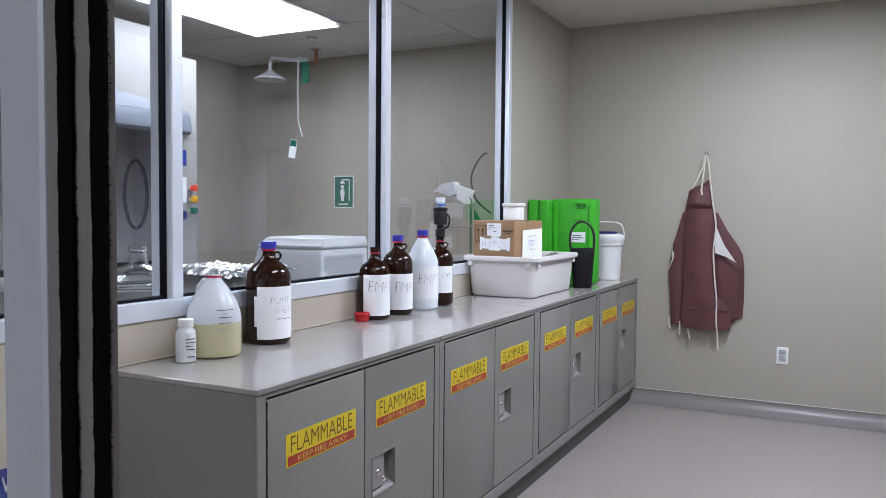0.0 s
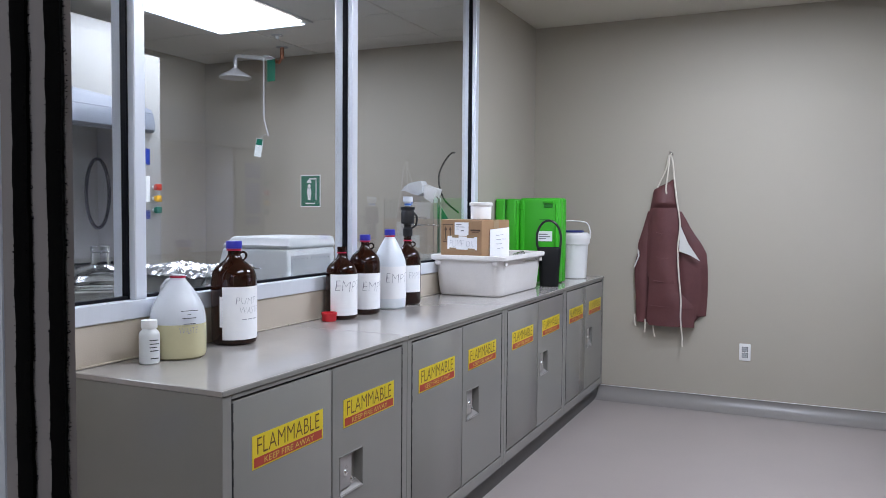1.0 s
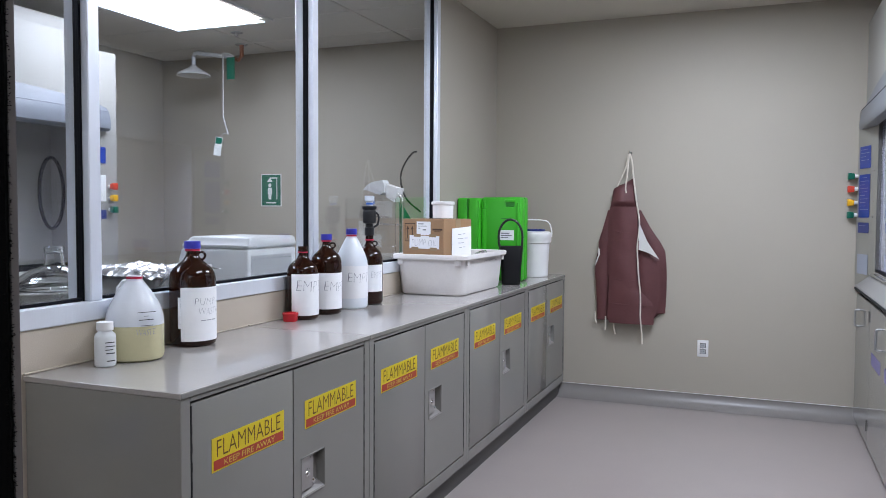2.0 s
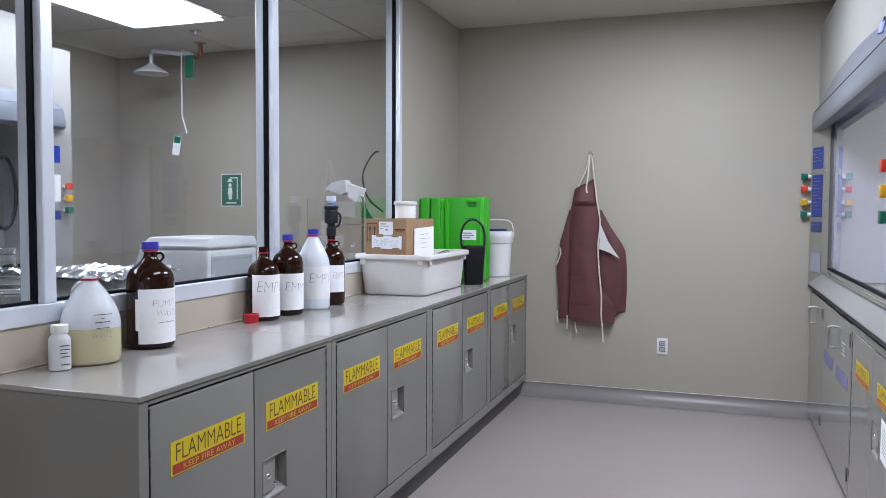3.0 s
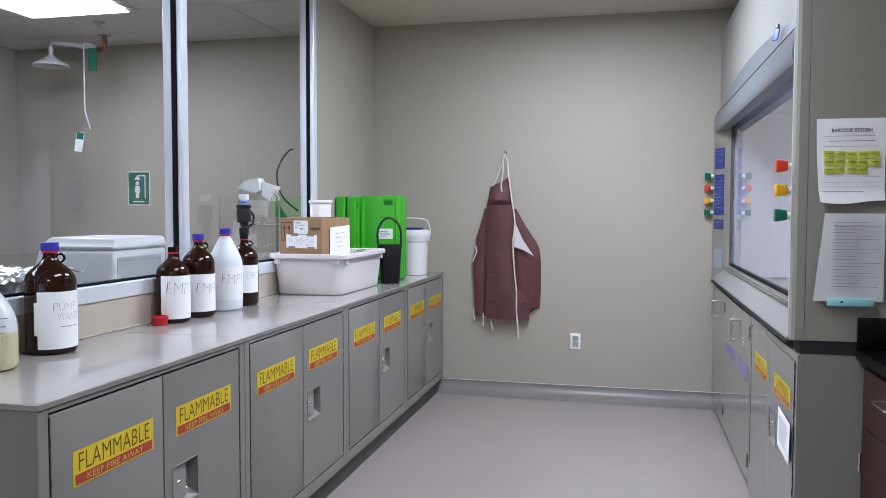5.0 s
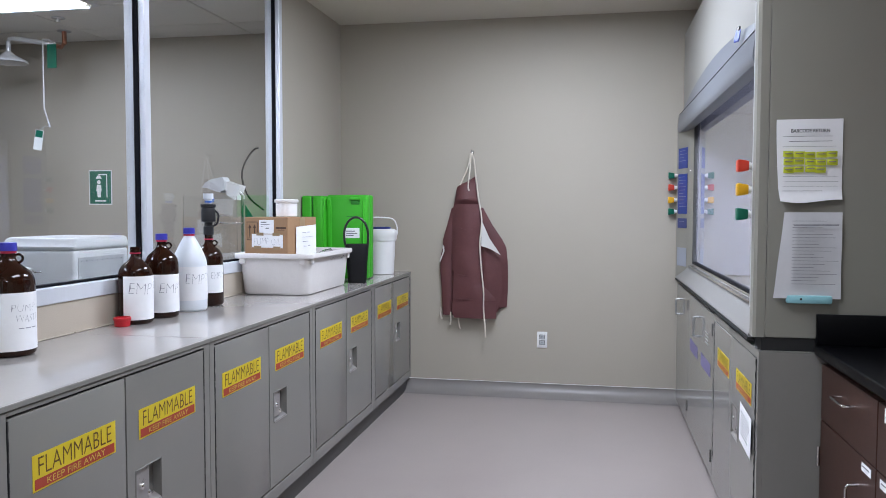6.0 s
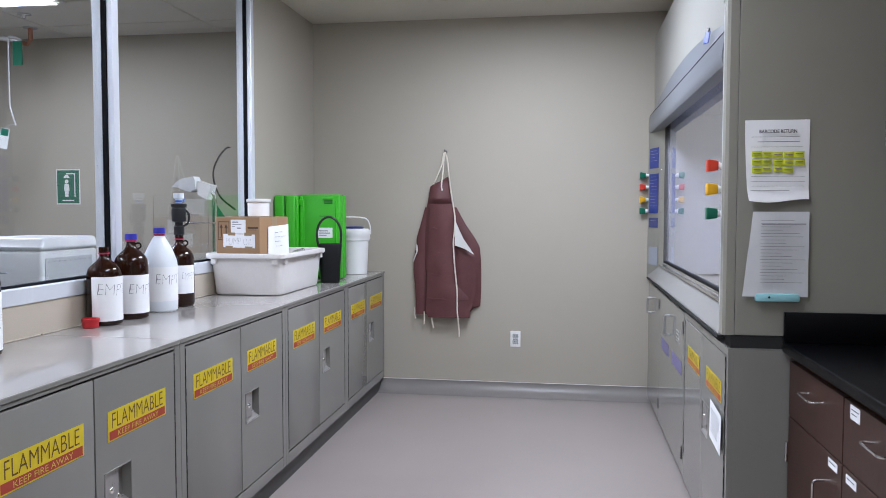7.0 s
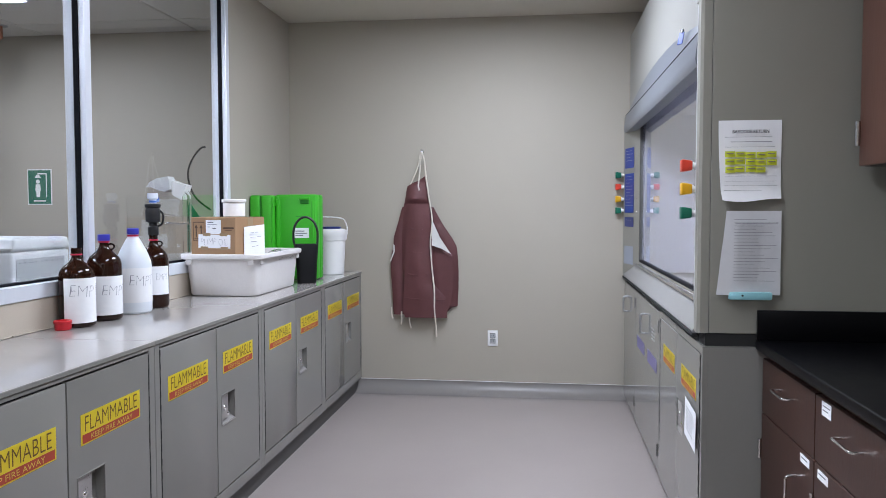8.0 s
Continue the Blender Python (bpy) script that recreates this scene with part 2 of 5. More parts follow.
def mesh_of(name, bm, material, smooth=True):
    bmesh.ops.recalc_face_normals(bm, faces=bm.faces[:])
    for e in bm.edges:
        if len(e.link_faces) == 2 and e.calc_face_angle(0) > radians(35):
            e.smooth = False
    for f in bm.faces:
        f.smooth = smooth
    me = bpy.data.meshes.new(name)
    bm.to_mesh(me)
    bm.free()
    me.materials.append(material if isinstance(material, bpy.types.Material) else M[material])
    return me


def part(name, bm, material, parent, label="", at=None):
    if isinstance(bm, list):   # several alike pieces, each an object of its own
        for piece in bm:
            last = part(name, piece, material, parent, label, at)
        return last
    ob = new(name, mesh_of(name, bm, material))
    ob.parent = parent
    if at is not None:
        ob.matrix_local = at
    return tagged(ob, label)


def thing(name, label, category, at=(0, 0, 0), rz=0.0, group="", kind=""):
    ob = new(name)
    ob.empty_display_size = 0.05
    ob.matrix_world = pose(*at, 0, 0, rz)
    return tagged(ob, label, category, group, kind)


def solid(name, bm, material, label, category, kind="", at=None, group=""):
    ob = new(name, mesh_of(name, bm, material))
    if at is not None:
        ob.matrix_world = at
    return tagged(ob, label, category, group, kind)


def text_mesh(words, width, height, depth=0.0006, bend=0.0, shear=0.0, thin=0.0):
    """Letters as a mesh in the xz plane, facing -y, centred, fitted to a width and a height; bend: radius to wrap round a z axis."""
    cu = bpy.data.curves.new("letters", "FONT")
    cu.body, cu.align_x, cu.extrude, cu.shear, cu.resolution_u, cu.offset = words, "CENTER", 0.0, shear, 3, -thin
    ob = bpy.data.objects.new("letters", cu)
    scene.collection.objects.link(ob)
    bpy.context.view_layer.update()
    me = bpy.data.meshes.new_from_object(ob.evaluated_get(bpy.context.evaluated_depsgraph_get()))
    bpy.data.objects.remove(ob)
    bm = bmesh.new()
    bm.from_mesh(me)
    bpy.data.meshes.remove(me)
    xs = [v.co.x for v in bm.verts]
    ys = [v.co.y for v in bm.verts]
    w, h = max(xs) - min(xs), max(ys) - min(ys)
    for v in bm.verts:
        x = ((v.co.x - min(xs)) / w - 0.5) * width
        z = ((v.co.y - min(ys)) / h - 0.5) * height
        if thin > 0.01:   # an unsteady hand
            z += height * 0.10 * math.sin(x / height * 2.1 + len(words)) * (0.4 + 0.6 * abs(z) / height)
            x += height * 0.05 * math.sin(z / height * 5 + x / height * 3)
        if bend:
            v.co = (bend * math.sin(x / bend), -bend * math.cos(x / bend), z)
        else:
            v.co = (x, -depth, z)
    return bm


def bars(rows, depth=0.0006):
    """Unreadable lines of writing as plain bars: (x0, x1, z, height) in the xz plane, facing -y."""
    return [cube(x0, x1, -depth, 0.0, z - h / 2, z + h / 2) for x0, x1, z, h in rows]


def wrap_patch(r, a0, a1, z0, z1, thick=0.0006, n=14):
    """A label on a bottle of radius r, from angle a0 to a1 (degrees, 0 faces -y)."""
    def fn(u, v):
        a = radians(a0 + (a1 - a0) * u)
        return (r * math.sin(a), -r * math.cos(a), z0 + (z1 - z0) * v)
    return sheet(fn, n, 1, thick)


TO_X = pose(0, 0, 0, 0, 0, 90)     # turns what faces -y so that it faces +x
TO_NX = pose(0, 0, 0, 0, 0, -90)   # ... so that it faces -x

# ---- structure ----
def wall(name, bm, material, label):
    return solid(name, bm, material, label, "wall", "structure")


solid("floor", cube(X_LAB - 0.2, X_RIGHT + 0.2, Y_BACK - 0.2, Y_FAR + 0.2, -0.12, 0.0), "floor", "pale grey-beige sheet vinyl floor with a soft sheen", "floor", "structure")
wall("wall_far", cube(X_LAB - 0.2, X_RIGHT + 0.2, Y_FAR, Y_FAR + 0.15, 0.0, Z_CEIL), "wall", "smooth taupe painted far wall")
wall("wall_right", cube(X_RIGHT, X_RIGHT + 0.15, Y_BACK, Y_FAR, 0.0, Z_CEIL), "wall", "taupe painted side wall behind the fume hood")
wall("wall_back", cube(X_LAB - 0.2, X_RIGHT + 0.2, Y_BACK - 0.15, Y_BACK, 0.0, Z_CEIL), "wall", "taupe painted wall closing the room")
wall("wall_lab", cube(X_LAB - 0.15, X_LAB, Y_BACK, Y_FAR, 0.0, Z_CEIL), "wall", "taupe painted wall of the room behind the glass")
Z_SILL, Y_JAMB = 1.008, 4.585
wall("wall_window_low", cube(X_WIN - 0.087, X_WIN, Y_BACK, Y_JAMB, 0.0, Z_SILL), "wall_low", "beige painted low wall under the window")
wall("wall_window_end", cube(X_WIN - 0.087, X_WIN, Y_JAMB, Y_FAR, 0.0, Z_CEIL), "wall", "taupe painted wall beside the window")

# main ceiling, and a lay-in tile ceiling behind the glass
solid("ceiling", cube(X_WIN - 0.0875, X_RIGHT + 0.2, Y_BACK, Y_FAR, Z_CEIL, Z_CEIL + 0.1), "ceiling", "plain off-white painted ceiling", "ceiling", "structure")
bm = cube(X_LAB, X_WIN - 0.0885, Y_BACK, Y_FAR, Z_LAB + 0.012, Z_LAB + 0.13)
for i in range(3):
    for j in range(14):
        tx0 = X_LAB + 0.02 + i * 1.22
        ty0 = 5.36 - j * 0.61
        if ty0 < Y_BACK:
            continue
        box(bm, tx0 + 0.008, min(tx0 + 1.212, X_WIN - 0.10), ty0 + 0.008, ty0 + 0.602, Z_LAB, Z_LAB + 0.02, 0.004, 1)
solid("ceiling_lab", bm, "tile", "white lay-in tile ceiling behind the glass", "ceiling", "structure")

# cove base round the main room: an upright strip that sweeps out onto the floor, with a pale cap line
def cove(name, length, m):
    prof = [(0.0, 0.0), (-0.125, 0.0), (-0.110, 0.0018), (-0.082, 0.005), (-0.058, 0.011), (-0.040, 0.019), (-0.025, 0.030), (-0.013, 0.045), (-0.0035, 0.068), (-0.0035, 0.086), (0.0, 0.086)]
    ob = solid(name, prism([(a, b) for a, b in prof], "x", 0.0, length), "base", "grey-brown coved vinyl base with a pale cap line", "baseboard", "structure", m)
    part("cap_strip", cube(0.0, length, -0.007, -0.001, 0.0865, 0.0900, 0.0012, 1), "white_plastic", ob, "thin pale cap strip")
    return ob


cove("baseboard", X_RIGHT - X_WIN, pose(X_WIN, Y_FAR, 0.002))
cove("baseboard", Y_FAR - Y_BACK, pose(X_RIGHT, Y_FAR, 0.002, 0, 0, -90))


# window: aluminium storefront frame with black gaskets
win = thing("window_1", "clear interior window in a brushed aluminium frame", "window", (X_WIN, 0, 0), kind="structure")
FX0, FX1, GX, GW = -0.088, 0.008, -0.032, 0.0115
POSTS = [-1.05, 0.45, 1.83, 3.09, 4.535]
for y in POSTS:
    f = part("mullion", cube(GX + GW, FX1, y, y + 0.046, Z_SILL + 0.058, Z_CEIL - 0.055, 0.003, 1), "alu", win)
    part("mullion_back", cube(FX0, GX - GW, y, y + 0.046, Z_SILL + 0.058, Z_CEIL - 0.055, 0.003, 1), "alu", f)
    part("gasket", cube(GX - GW + 0.0001, GX + GW - 0.0001, y + 0.006, y + 0.040, Z_SILL + 0.058, Z_CEIL - 0.055), "gasket", f, "black rubber gasket")
    for yy in (y - 0.006, y + 0.0405):
        part("gasket", cube(GX - GW - 0.001, GX + GW + 0.001, yy, yy + 0.0115, Z_SILL + 0.058, Z_CEIL - 0.055), "gasket", f, "black rubber gasket")
for nm, z0, z1 in (("sill_rail", Z_SILL, Z_SILL + 0.058), ("head_rail", Z_CEIL - 0.055, Z_CEIL)):
    part(nm, cube(FX0, FX1, POSTS[0], Y_JAMB - 0.004, z0, z1, 0.003, 1), "alu", win)
part("sill_gasket", cube(GX - GW - 0.001, GX + GW + 0.001, POSTS[0] + 0.05, Y_JAMB - 0.055, Z_SILL + 0.0585, Z_SILL + 0.068), "gasket", win, "black rubber gasket along the sill")
for y0, y1 in zip(POSTS, POSTS[1:]):
    g = part("pane", cube(GX - 0.003, GX + 0.003, y0 + 0.05, y1 - 0.004, Z_SILL + 0.062, Z_CEIL - 0.058), "glass", win, "clear glass pane")
    g.visible_shadow = False
wall("wall_window_near", cube(X_WIN - 0.087, X_WIN, Y_BACK, POSTS[0] - 0.002, Z_SILL, Z_CEIL), "wall", "taupe painted wall beside the window")

# sliding glass door with brush seals on its leading edge, close to the doorway
door = thing("door_1", "aluminium-framed sliding glass door with black brush seals", "door", (0, 0.33, 0), kind="structure")
part("stile", cube(-0.434, -0.3995, -0.004, 0.028, 0.01, 2.25, 0.002, 1), "stile", door)
part("seal_channel", cube(-0.3993, -0.3530, -0.001, 0.003, 0.01, 2.25), "channel", door, "dark grey seal channel")


def pile(x0, x1, y0, y1, seed):
    """A strip of brush pile with a soft, uneven edge."""
    rnd = random.Random(seed)
    def edge(e, z):
        return e + 0.0010 * noise.noise((e * 300, seed, z * 38)) + 0.0006 * noise.noise((e * 300, seed + 5, z * 160))
    def face(u, v):
        z = 0.01 + 2.24 * v
        a, b = edge(x0, z), edge(x1, z)
        return (a + (b - a) * u, y0 + 0.0016 * (2 * u - 1) ** 2, z)
    bm = sheet(face, 4, 1200, 0.003)
    for i in range(16000):
        z = 0.02 + 2.22 * rnd.random()
        right = rnd.random() < 0.5
        d = 1 if right else -1
        e = edge(x1 if right else x0, z)
        ln = 0.0001 + 0.00014 * rnd.random() ** 2
        w = 0.00012 + 0.00018 * rnd.random()
        dz = 0.0014 * (rnd.random() - 0.5)
        y = y0 + 0.0008 + (y1 - y0) * rnd.random()
        vs = [bm.verts.new(c) for c in ((e - d * 0.001, y, z - w), (e - d * 0.001, y, z + w), (e + d * ln, y, z + dz), (e - d * 0.001, y - 0.0006, z))]
        for k in ((0, 1, 2), (0, 2, 3), (1, 3, 2)):
            bm.faces.new([vs[q] for q in k])
    return bm


part("brush_seal", pile(-0.3866, -0.3757, -0.006, -0.0012, 1), "brush", door, "fuzzy black pile brush")
part("brush_seal", pile(-0.3623, -0.3518, -0.006, -0.0012, 2), "brush", door, "fuzzy black pile brush")
part("stile", cube(-1.30, -1.256, -0.004, 0.028, 0.01, 2.25, 0.002, 1), "alu", door)
part("rail", cube(-1.2555, -0.4345, 0.0, 0.026, 2.16, 2.25, 0.002, 1), "alu", door)
part("rail", cube(-1.2555, -0.4345, 0.0, 0.026, 0.01, 0.12, 0.002, 1), "alu", door)
g = part("pane", cube(-1.255, -0.4345, 0.008, 0.014, 0.121, 2.159), "glass", door, "clear door glass")
g.visible_shadow = False

# unseen plain doorway wall added round the camera's view, opening widened for the back lamp
wall("unseen_doorway_left", cube(X_WIN + 0.001, -1.304, 0.31, 0.37, 0.0, Z_CEIL - 0.001), "wall", "added plain wall beside the doorway, out of view")
wall("unseen_doorway_right", cube(1.30, X_RIGHT - 0.001, 0.31, 0.37, 0.0, Z_CEIL - 0.001), "wall", "added plain wall beside the doorway, out of view")
wall("unseen_doorway_head", cube(-1.303, 1.299, 0.31, 0.37, 2.27, Z_CEIL - 0.001), "wall", "added plain wall above the doorway, out of view")

# ceiling lights; the fill ones get the same fixture, out of view
for tx, ty, k in TROFFERS:
    hx = 0.28 if tx > -2 else 0.383
    zc = Z_CEIL if tx > -2 else Z_LAB
    lt = thing("ceiling_light", "recessed white ceiling light with two bright lenses", "ceiling light", (tx, ty, zc), group="ceiling lights")
    bm = bmesh.new()
    for x0, x1, y0, y1 in ((-hx - 0.03, -hx, -0.62, 0.62), (hx, hx + 0.03, -0.62, 0.62), (-hx, hx, -0.62, -0.59), (-hx, hx, 0.59, 0.62)):
        box(bm, x0, x1, y0, y1, -0.014, -0.001)
    part("frame", bm, "appliance", lt)
    part("lens", cube(-hx * 0.96, hx * 0.46, -0.560, 0.560, -0.008, -0.002), "lens", lt, "bright diffusing lens")
    part("lens", cube(hx * 0.60, hx * 0.94, -0.560, 0.560, -0.008, -0.002), "lens", lt, "bright diffusing lens")
    part("divider", cube(hx * 0.46 + 0.001, hx * 0.60 - 0.001, -0.589, 0.589, -0.011, -0.002), "appliance", lt)

# ---- steel storage cabinets ----
def warning_sticker(parent, w, h, at):
    st = part("warning_sticker", cube(-w / 2, w / 2, -0.0006, 0.0, -h / 2, h / 2), "yellow", parent, "yellow and red FLAMMABLE sticker", at)
    part("band", cube(-w / 2 + 0.007, w / 2 - 0.007, -0.0012, -0.0007, -h / 2 + 0.004, -h / 2 + h * 0.33), "red_band", st, "dark red band")
    part("lettering", text_mesh("FLAMMABLE", w * 0.88, h * 0.50, 0.0012, thin=0.009), "ink", st, "", pose(0, 0, h * 0.165))
    part("lettering", text_mesh("KEEP FIRE AWAY", w * 0.70, h * 0.18, 0.0018, thin=0.006), "ink_yellow", st, "", pose(0, 0, -h * 0.315))
    return st


def paddle_latch(parent, at):
    """A recessed paddle latch, seen as a sunk dish with a keyed plate and a lower lip."""
    bm = bmesh.new()
    w, h = 0.074, 0.066
    for x0, x1, z0, z1 in ((-w, -w + 0.005, -h, h), (w - 0.005, w, -h, h), (-w + 0.005, w - 0.005, h - 0.005, h), (-w + 0.005, w - 0.005, -h, -h + 0.005)):
        box(bm, x0, x1, -0.002, 0.001, z0, z1, 0.001, 1)
    d = part("latch", bm, "steel", parent, "recessed metal paddle latch", at)
    part("dish", cube(-w + 0.005, w - 0.005, 0.030, 0.032, -h + 0.005, h - 0.005), "steel", d)
    for x0, x1, z0, z1 in ((-w + 0.003, -w + 0.005, -h + 0.005, h - 0.005), (w - 0.005, w - 0.003, -h + 0.005, h - 0.005), (-w + 0.005, w - 0.005, h - 0.005, h - 0.003)):
        part("dish_wall", cube(x0, x1, 0.002, 0.030, z0, z1), "steel", d)
    part("paddle", prism([(-w + 0.007, 0.004), (0.012, 0.007), (0.034, 0.024), (0.034, 0.027), (0.010, 0.010), (-w + 0.007, 0.007)], "z", -h * 0.70, h - 0.008), "latch_plate", d, "pale keyed paddle")
    part("lock", lathe([(0.011, -0.002), (0.011, 0.002), (0.009, 0.005), (0.004, 0.007)], 14), "polished", d, "round key lock", pose(-0.032, 0.004, 0.004, 90, 0, 0))
    part("button", lathe([(0.010, -0.002), (0.011, 0.002), (0.008, 0.006), (0.003, 0.008)], 14), "polished", d, "bright round button", pose(0.012, 0.010, -h * 0.45, 90, 0, 0))
    part("lip", prism([(-0.003, -h + 0.003), (0.028, -h + 0.022), (0.028, -h + 0.010), (-0.003, -h)], "x", -w + 0.006, w - 0.006), "latch_plate", d, "sloping lower lip")
    return d


def door_leaf(parent, y0, y1, latch, shift=0.0, label=""):
    """A steel door in the plane of the front, hung in local coordinates where +x faces the aisle."""
    z0, z1 = 0.158, 0.852
    bm = bmesh.new()
    cy, cz = (y0 + y1) / 2, 0.498
    ly = y0 + 0.112
    if latch:   # leave a hole for the latch dish
        for a0, a1, b0, b1 in ((y0, ly - 0.07, z0, z1), (ly + 0.07, y1, z0, z1), (ly - 0.07, ly + 0.07, z0, cz - 0.062), (ly - 0.07, ly + 0.07, cz + 0.062, z1)):
            box(bm, -0.018, 0.0, a0, a1, b0, b1)
        bmesh.ops.remove_doubles(bm, verts=bm.verts[:], dist=0.0001)
    else:
        box(bm, -0.018, 0.0, y0, y1, z0, z1, 0.003, 2)
    d = part("door", bm, "steel", parent, label)
    warning_sticker(d, 0.336, 0.091, pose(0.0006, cy + shift, 0.696) @ TO_X)
    if latch:
        paddle_latch(d, pose(0.0, ly, cz) @ TO_X)
    return d


def steel_cabinet(y0, y1, shifts):
    c = thing("storage_cabinet", "grey painted steel flammables cabinet with two doors", "cabinet", (X_CAB, y0, 0), group="steel cabinets")
    w, dp = y1 - y0, 0.530
    part("end_panel", cube(-dp, 0.0, 0.0, 0.036, 0.098, Z_TOP - 0.016, 0.002, 1), "steel", c)
    part("end_panel", cube(-dp, 0.0, w - 0.036, w, 0.098, Z_TOP - 0.016, 0.002, 1), "steel", c)
    part("back_panel", cube(-dp, -dp + 0.02, 0.0365, w - 0.0365, 0.098, Z_TOP - 0.016), "steel", c)
    part("bottom_rail", cube(-dp + 0.021, 0.0, 0.0365, w - 0.0365, 0.098, 0.150, 0.002, 1), "steel", c)
    part("top_rail", cube(-dp + 0.021, 0.0, 0.0365, w - 0.0365, 0.858, Z_TOP - 0.016, 0.002, 1), "steel", c)
    # solid near-black block paints the shade seen through the door slits
    part("interior", cube(-dp + 0.021, -0.036, 0.037, w - 0.037, 0.151, 0.857), "dark", c, "near-black fill for the shade behind the doors")
    part("plinth", cube(-dp, -0.026, -0.0008, w + 0.0008, 0.0, 0.0975), "kick", c, "recessed plinth coloured dark for the shade under the rail")
    mid = w / 2
    door_leaf(c, 0.0405, mid - 0.0025, False, shifts[0])
    door_leaf(c, mid + 0.0025, w - 0.0435, True, shifts[1])
    for k in range(2):   # piano hinge lines
        yh = 0.0375 if k == 0 else w - 0.0425
        line = [(-0.006, 0.17 + 28 * 0.0242), (-0.006, 0.17)]
        for q in range(28):
            z, xf = 0.17 + q * 0.0242, 0.0016 if q % 2 else 0.0008
            line += [(xf, z), (xf, z + 0.0242)]
        part("hinge", prism(line, "y", yh - 0.0012, yh + 0.0028), "dark", c, "dark continuous hinge")
    return c


for y0, y1, shifts in ((Y_CAB, 2.607, (0.012, 0.0)), (2.609, 3.644, (-0.016, -0.008)), (3.646, 4.704, (-0.010, 0.0)), (4.706, Y_FAR - 0.004, (-0.004, 0.020))):
    steel_cabinet(y0, y1, shifts)
for y0, y1, lab in ((Y_CAB - 0.002, 2.6060, "glossy grey-beige steel top lying on a cabinet"), (2.6095, Y_FAR - 0.003, "long glossy grey-beige steel top lying on cabinets")):
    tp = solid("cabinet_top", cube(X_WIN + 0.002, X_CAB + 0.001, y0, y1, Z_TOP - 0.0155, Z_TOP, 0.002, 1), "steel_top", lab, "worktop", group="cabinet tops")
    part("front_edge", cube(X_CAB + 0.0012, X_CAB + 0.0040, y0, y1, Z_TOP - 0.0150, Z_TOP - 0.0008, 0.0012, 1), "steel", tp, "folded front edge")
    part("back_caulk", cube(X_WIN + 0.0005, X_WIN + 0.0085, y0 + 0.002, y1 - 0.002, Z_TOP + 0.0004, Z_TOP + 0.006, 0.002, 1), "wall_low", tp, "thin line of caulk along the wall")

# ---- fume hood on the aisle's other side; local x runs into the hood, y away along the wall ----
def valve_knob(parent, m, colour, label):
    k = part("valve_knob", lathe([(0.011, 0.0), (0.011, 0.012), (0.014, 0.014), (0.014, 0.022)], 16), "white_plastic", parent, label, m)
    bm = bmesh.new()
    box(bm, -0.022, 0.022, -0.022, 0.022, 0.020, 0.060, 0.006, 2)
    for v in bm.verts:
        s = 0.82 + 0.30 * (v.co.z - 0.022) / 0.044
        v.co.x, v.co.y = v.co.x * s, v.co.y * s
    part("grip", bm, colour, k)
    return k


HL = Y_FAR - Y_HOOD - 0.004
HZ = 0.893
def canopy_mesh(length, z_seam, z_low, rise, ends):
    """Bowed fascia: arched above, rolled under at the bottom edge."""
    def top(v):
        s = (v - ends) / (1 - 2 * ends)
        s = min(1, max(0, s))
        return z_seam + 0.026 + rise * math.sin(math.pi * s) ** 0.7
    bm = bmesh.new()
    def upper(u, v):
        return (0.0 + 0.022 * u, v * length, z_seam + (top(v) - z_seam) * u)
    sheet(upper, 3, 40, 0.012, bm)
    return bm


def lower_canopy(length, z_seam, z_low):
    prof = [(0.05, z_seam - 0.003), (-0.004, z_seam - 0.003), (-0.014, z_low + 0.050), (-0.0155, z_low + 0.030), (-0.012, z_low + 0.012), (-0.006, z_low + 0.002), (0.008, z_low), (0.05, z_low)]
    return prism([(a, b) for a, b in prof], "y", 0.0, length)


hood = thing("fume_hood", "grey laboratory fume hood with closed glass sash", "fume hood", (X_HOOD, Y_HOOD, 0))
part("side_panel", cube(0.024, 0.845, 0.0, 0.020, HZ, 2.55, 0.002, 1), "hood", hood)
bm = prism([(0.022, 0.0), (-0.007, 0.0), (-0.017, 0.010), (-0.017, 0.062), (-0.004, 0.118), (0.022, 0.118)], "z", HZ, 2.10)
part("jamb", bm, "hood", hood)
part("jamb_edge", cube(-0.0185, -0.014, 0.056, 0.064, HZ + 0.1, 2.08), "appliance", hood, "pale edge strip of the jamb")
part("jamb_upper", cube(-0.013, 0.022, 0.0, 0.118, 2.1005, 2.55), "hood", hood)
FJ = HL - 0.30
bm = prism([(0.085, FJ), (0.060, FJ), (-0.012, HL - 0.03), (-0.012, HL), (0.085, HL)], "z", HZ, 1.985)
part("jamb", bm, "hood", hood)
part("upper_panel", cube(0.026, 0.046, 0.1185, HL, 1.99, 2.55, 0.002, 1), "hood_light", hood, "pale upper panel")
cz_seam, cz_low = 2.000, 1.872
cn = part("canopy", lower_canopy(HL - 0.13, cz_seam, cz_low), "canopy", hood, "blue-grey canopy", pose(0, 0.12, 0))
part("seam_line", cube(-0.0062, -0.002, 0.0, HL - 0.13, cz_seam - 0.0032, cz_seam - 0.0002), "dark", cn, "dark joint line")
part("arched_trim", canopy_mesh(HL - 0.13, cz_seam, cz_low, 0.102, 0.0), "canopy", cn)
part("back_liner", cube(0.60, 0.62, 0.12, FJ, HZ + 0.03, 1.98), "liner", hood, "pale interior liner")
part("top_liner", cube(0.07, 0.599, 0.12, FJ, 1.96, 1.98), "liner", hood, "pale interior liner")
part("side_liner", cube(0.085, 0.599, 0.121, 0.131, HZ + 0.03, 1.958), "liner", hood, "pale interior liner")
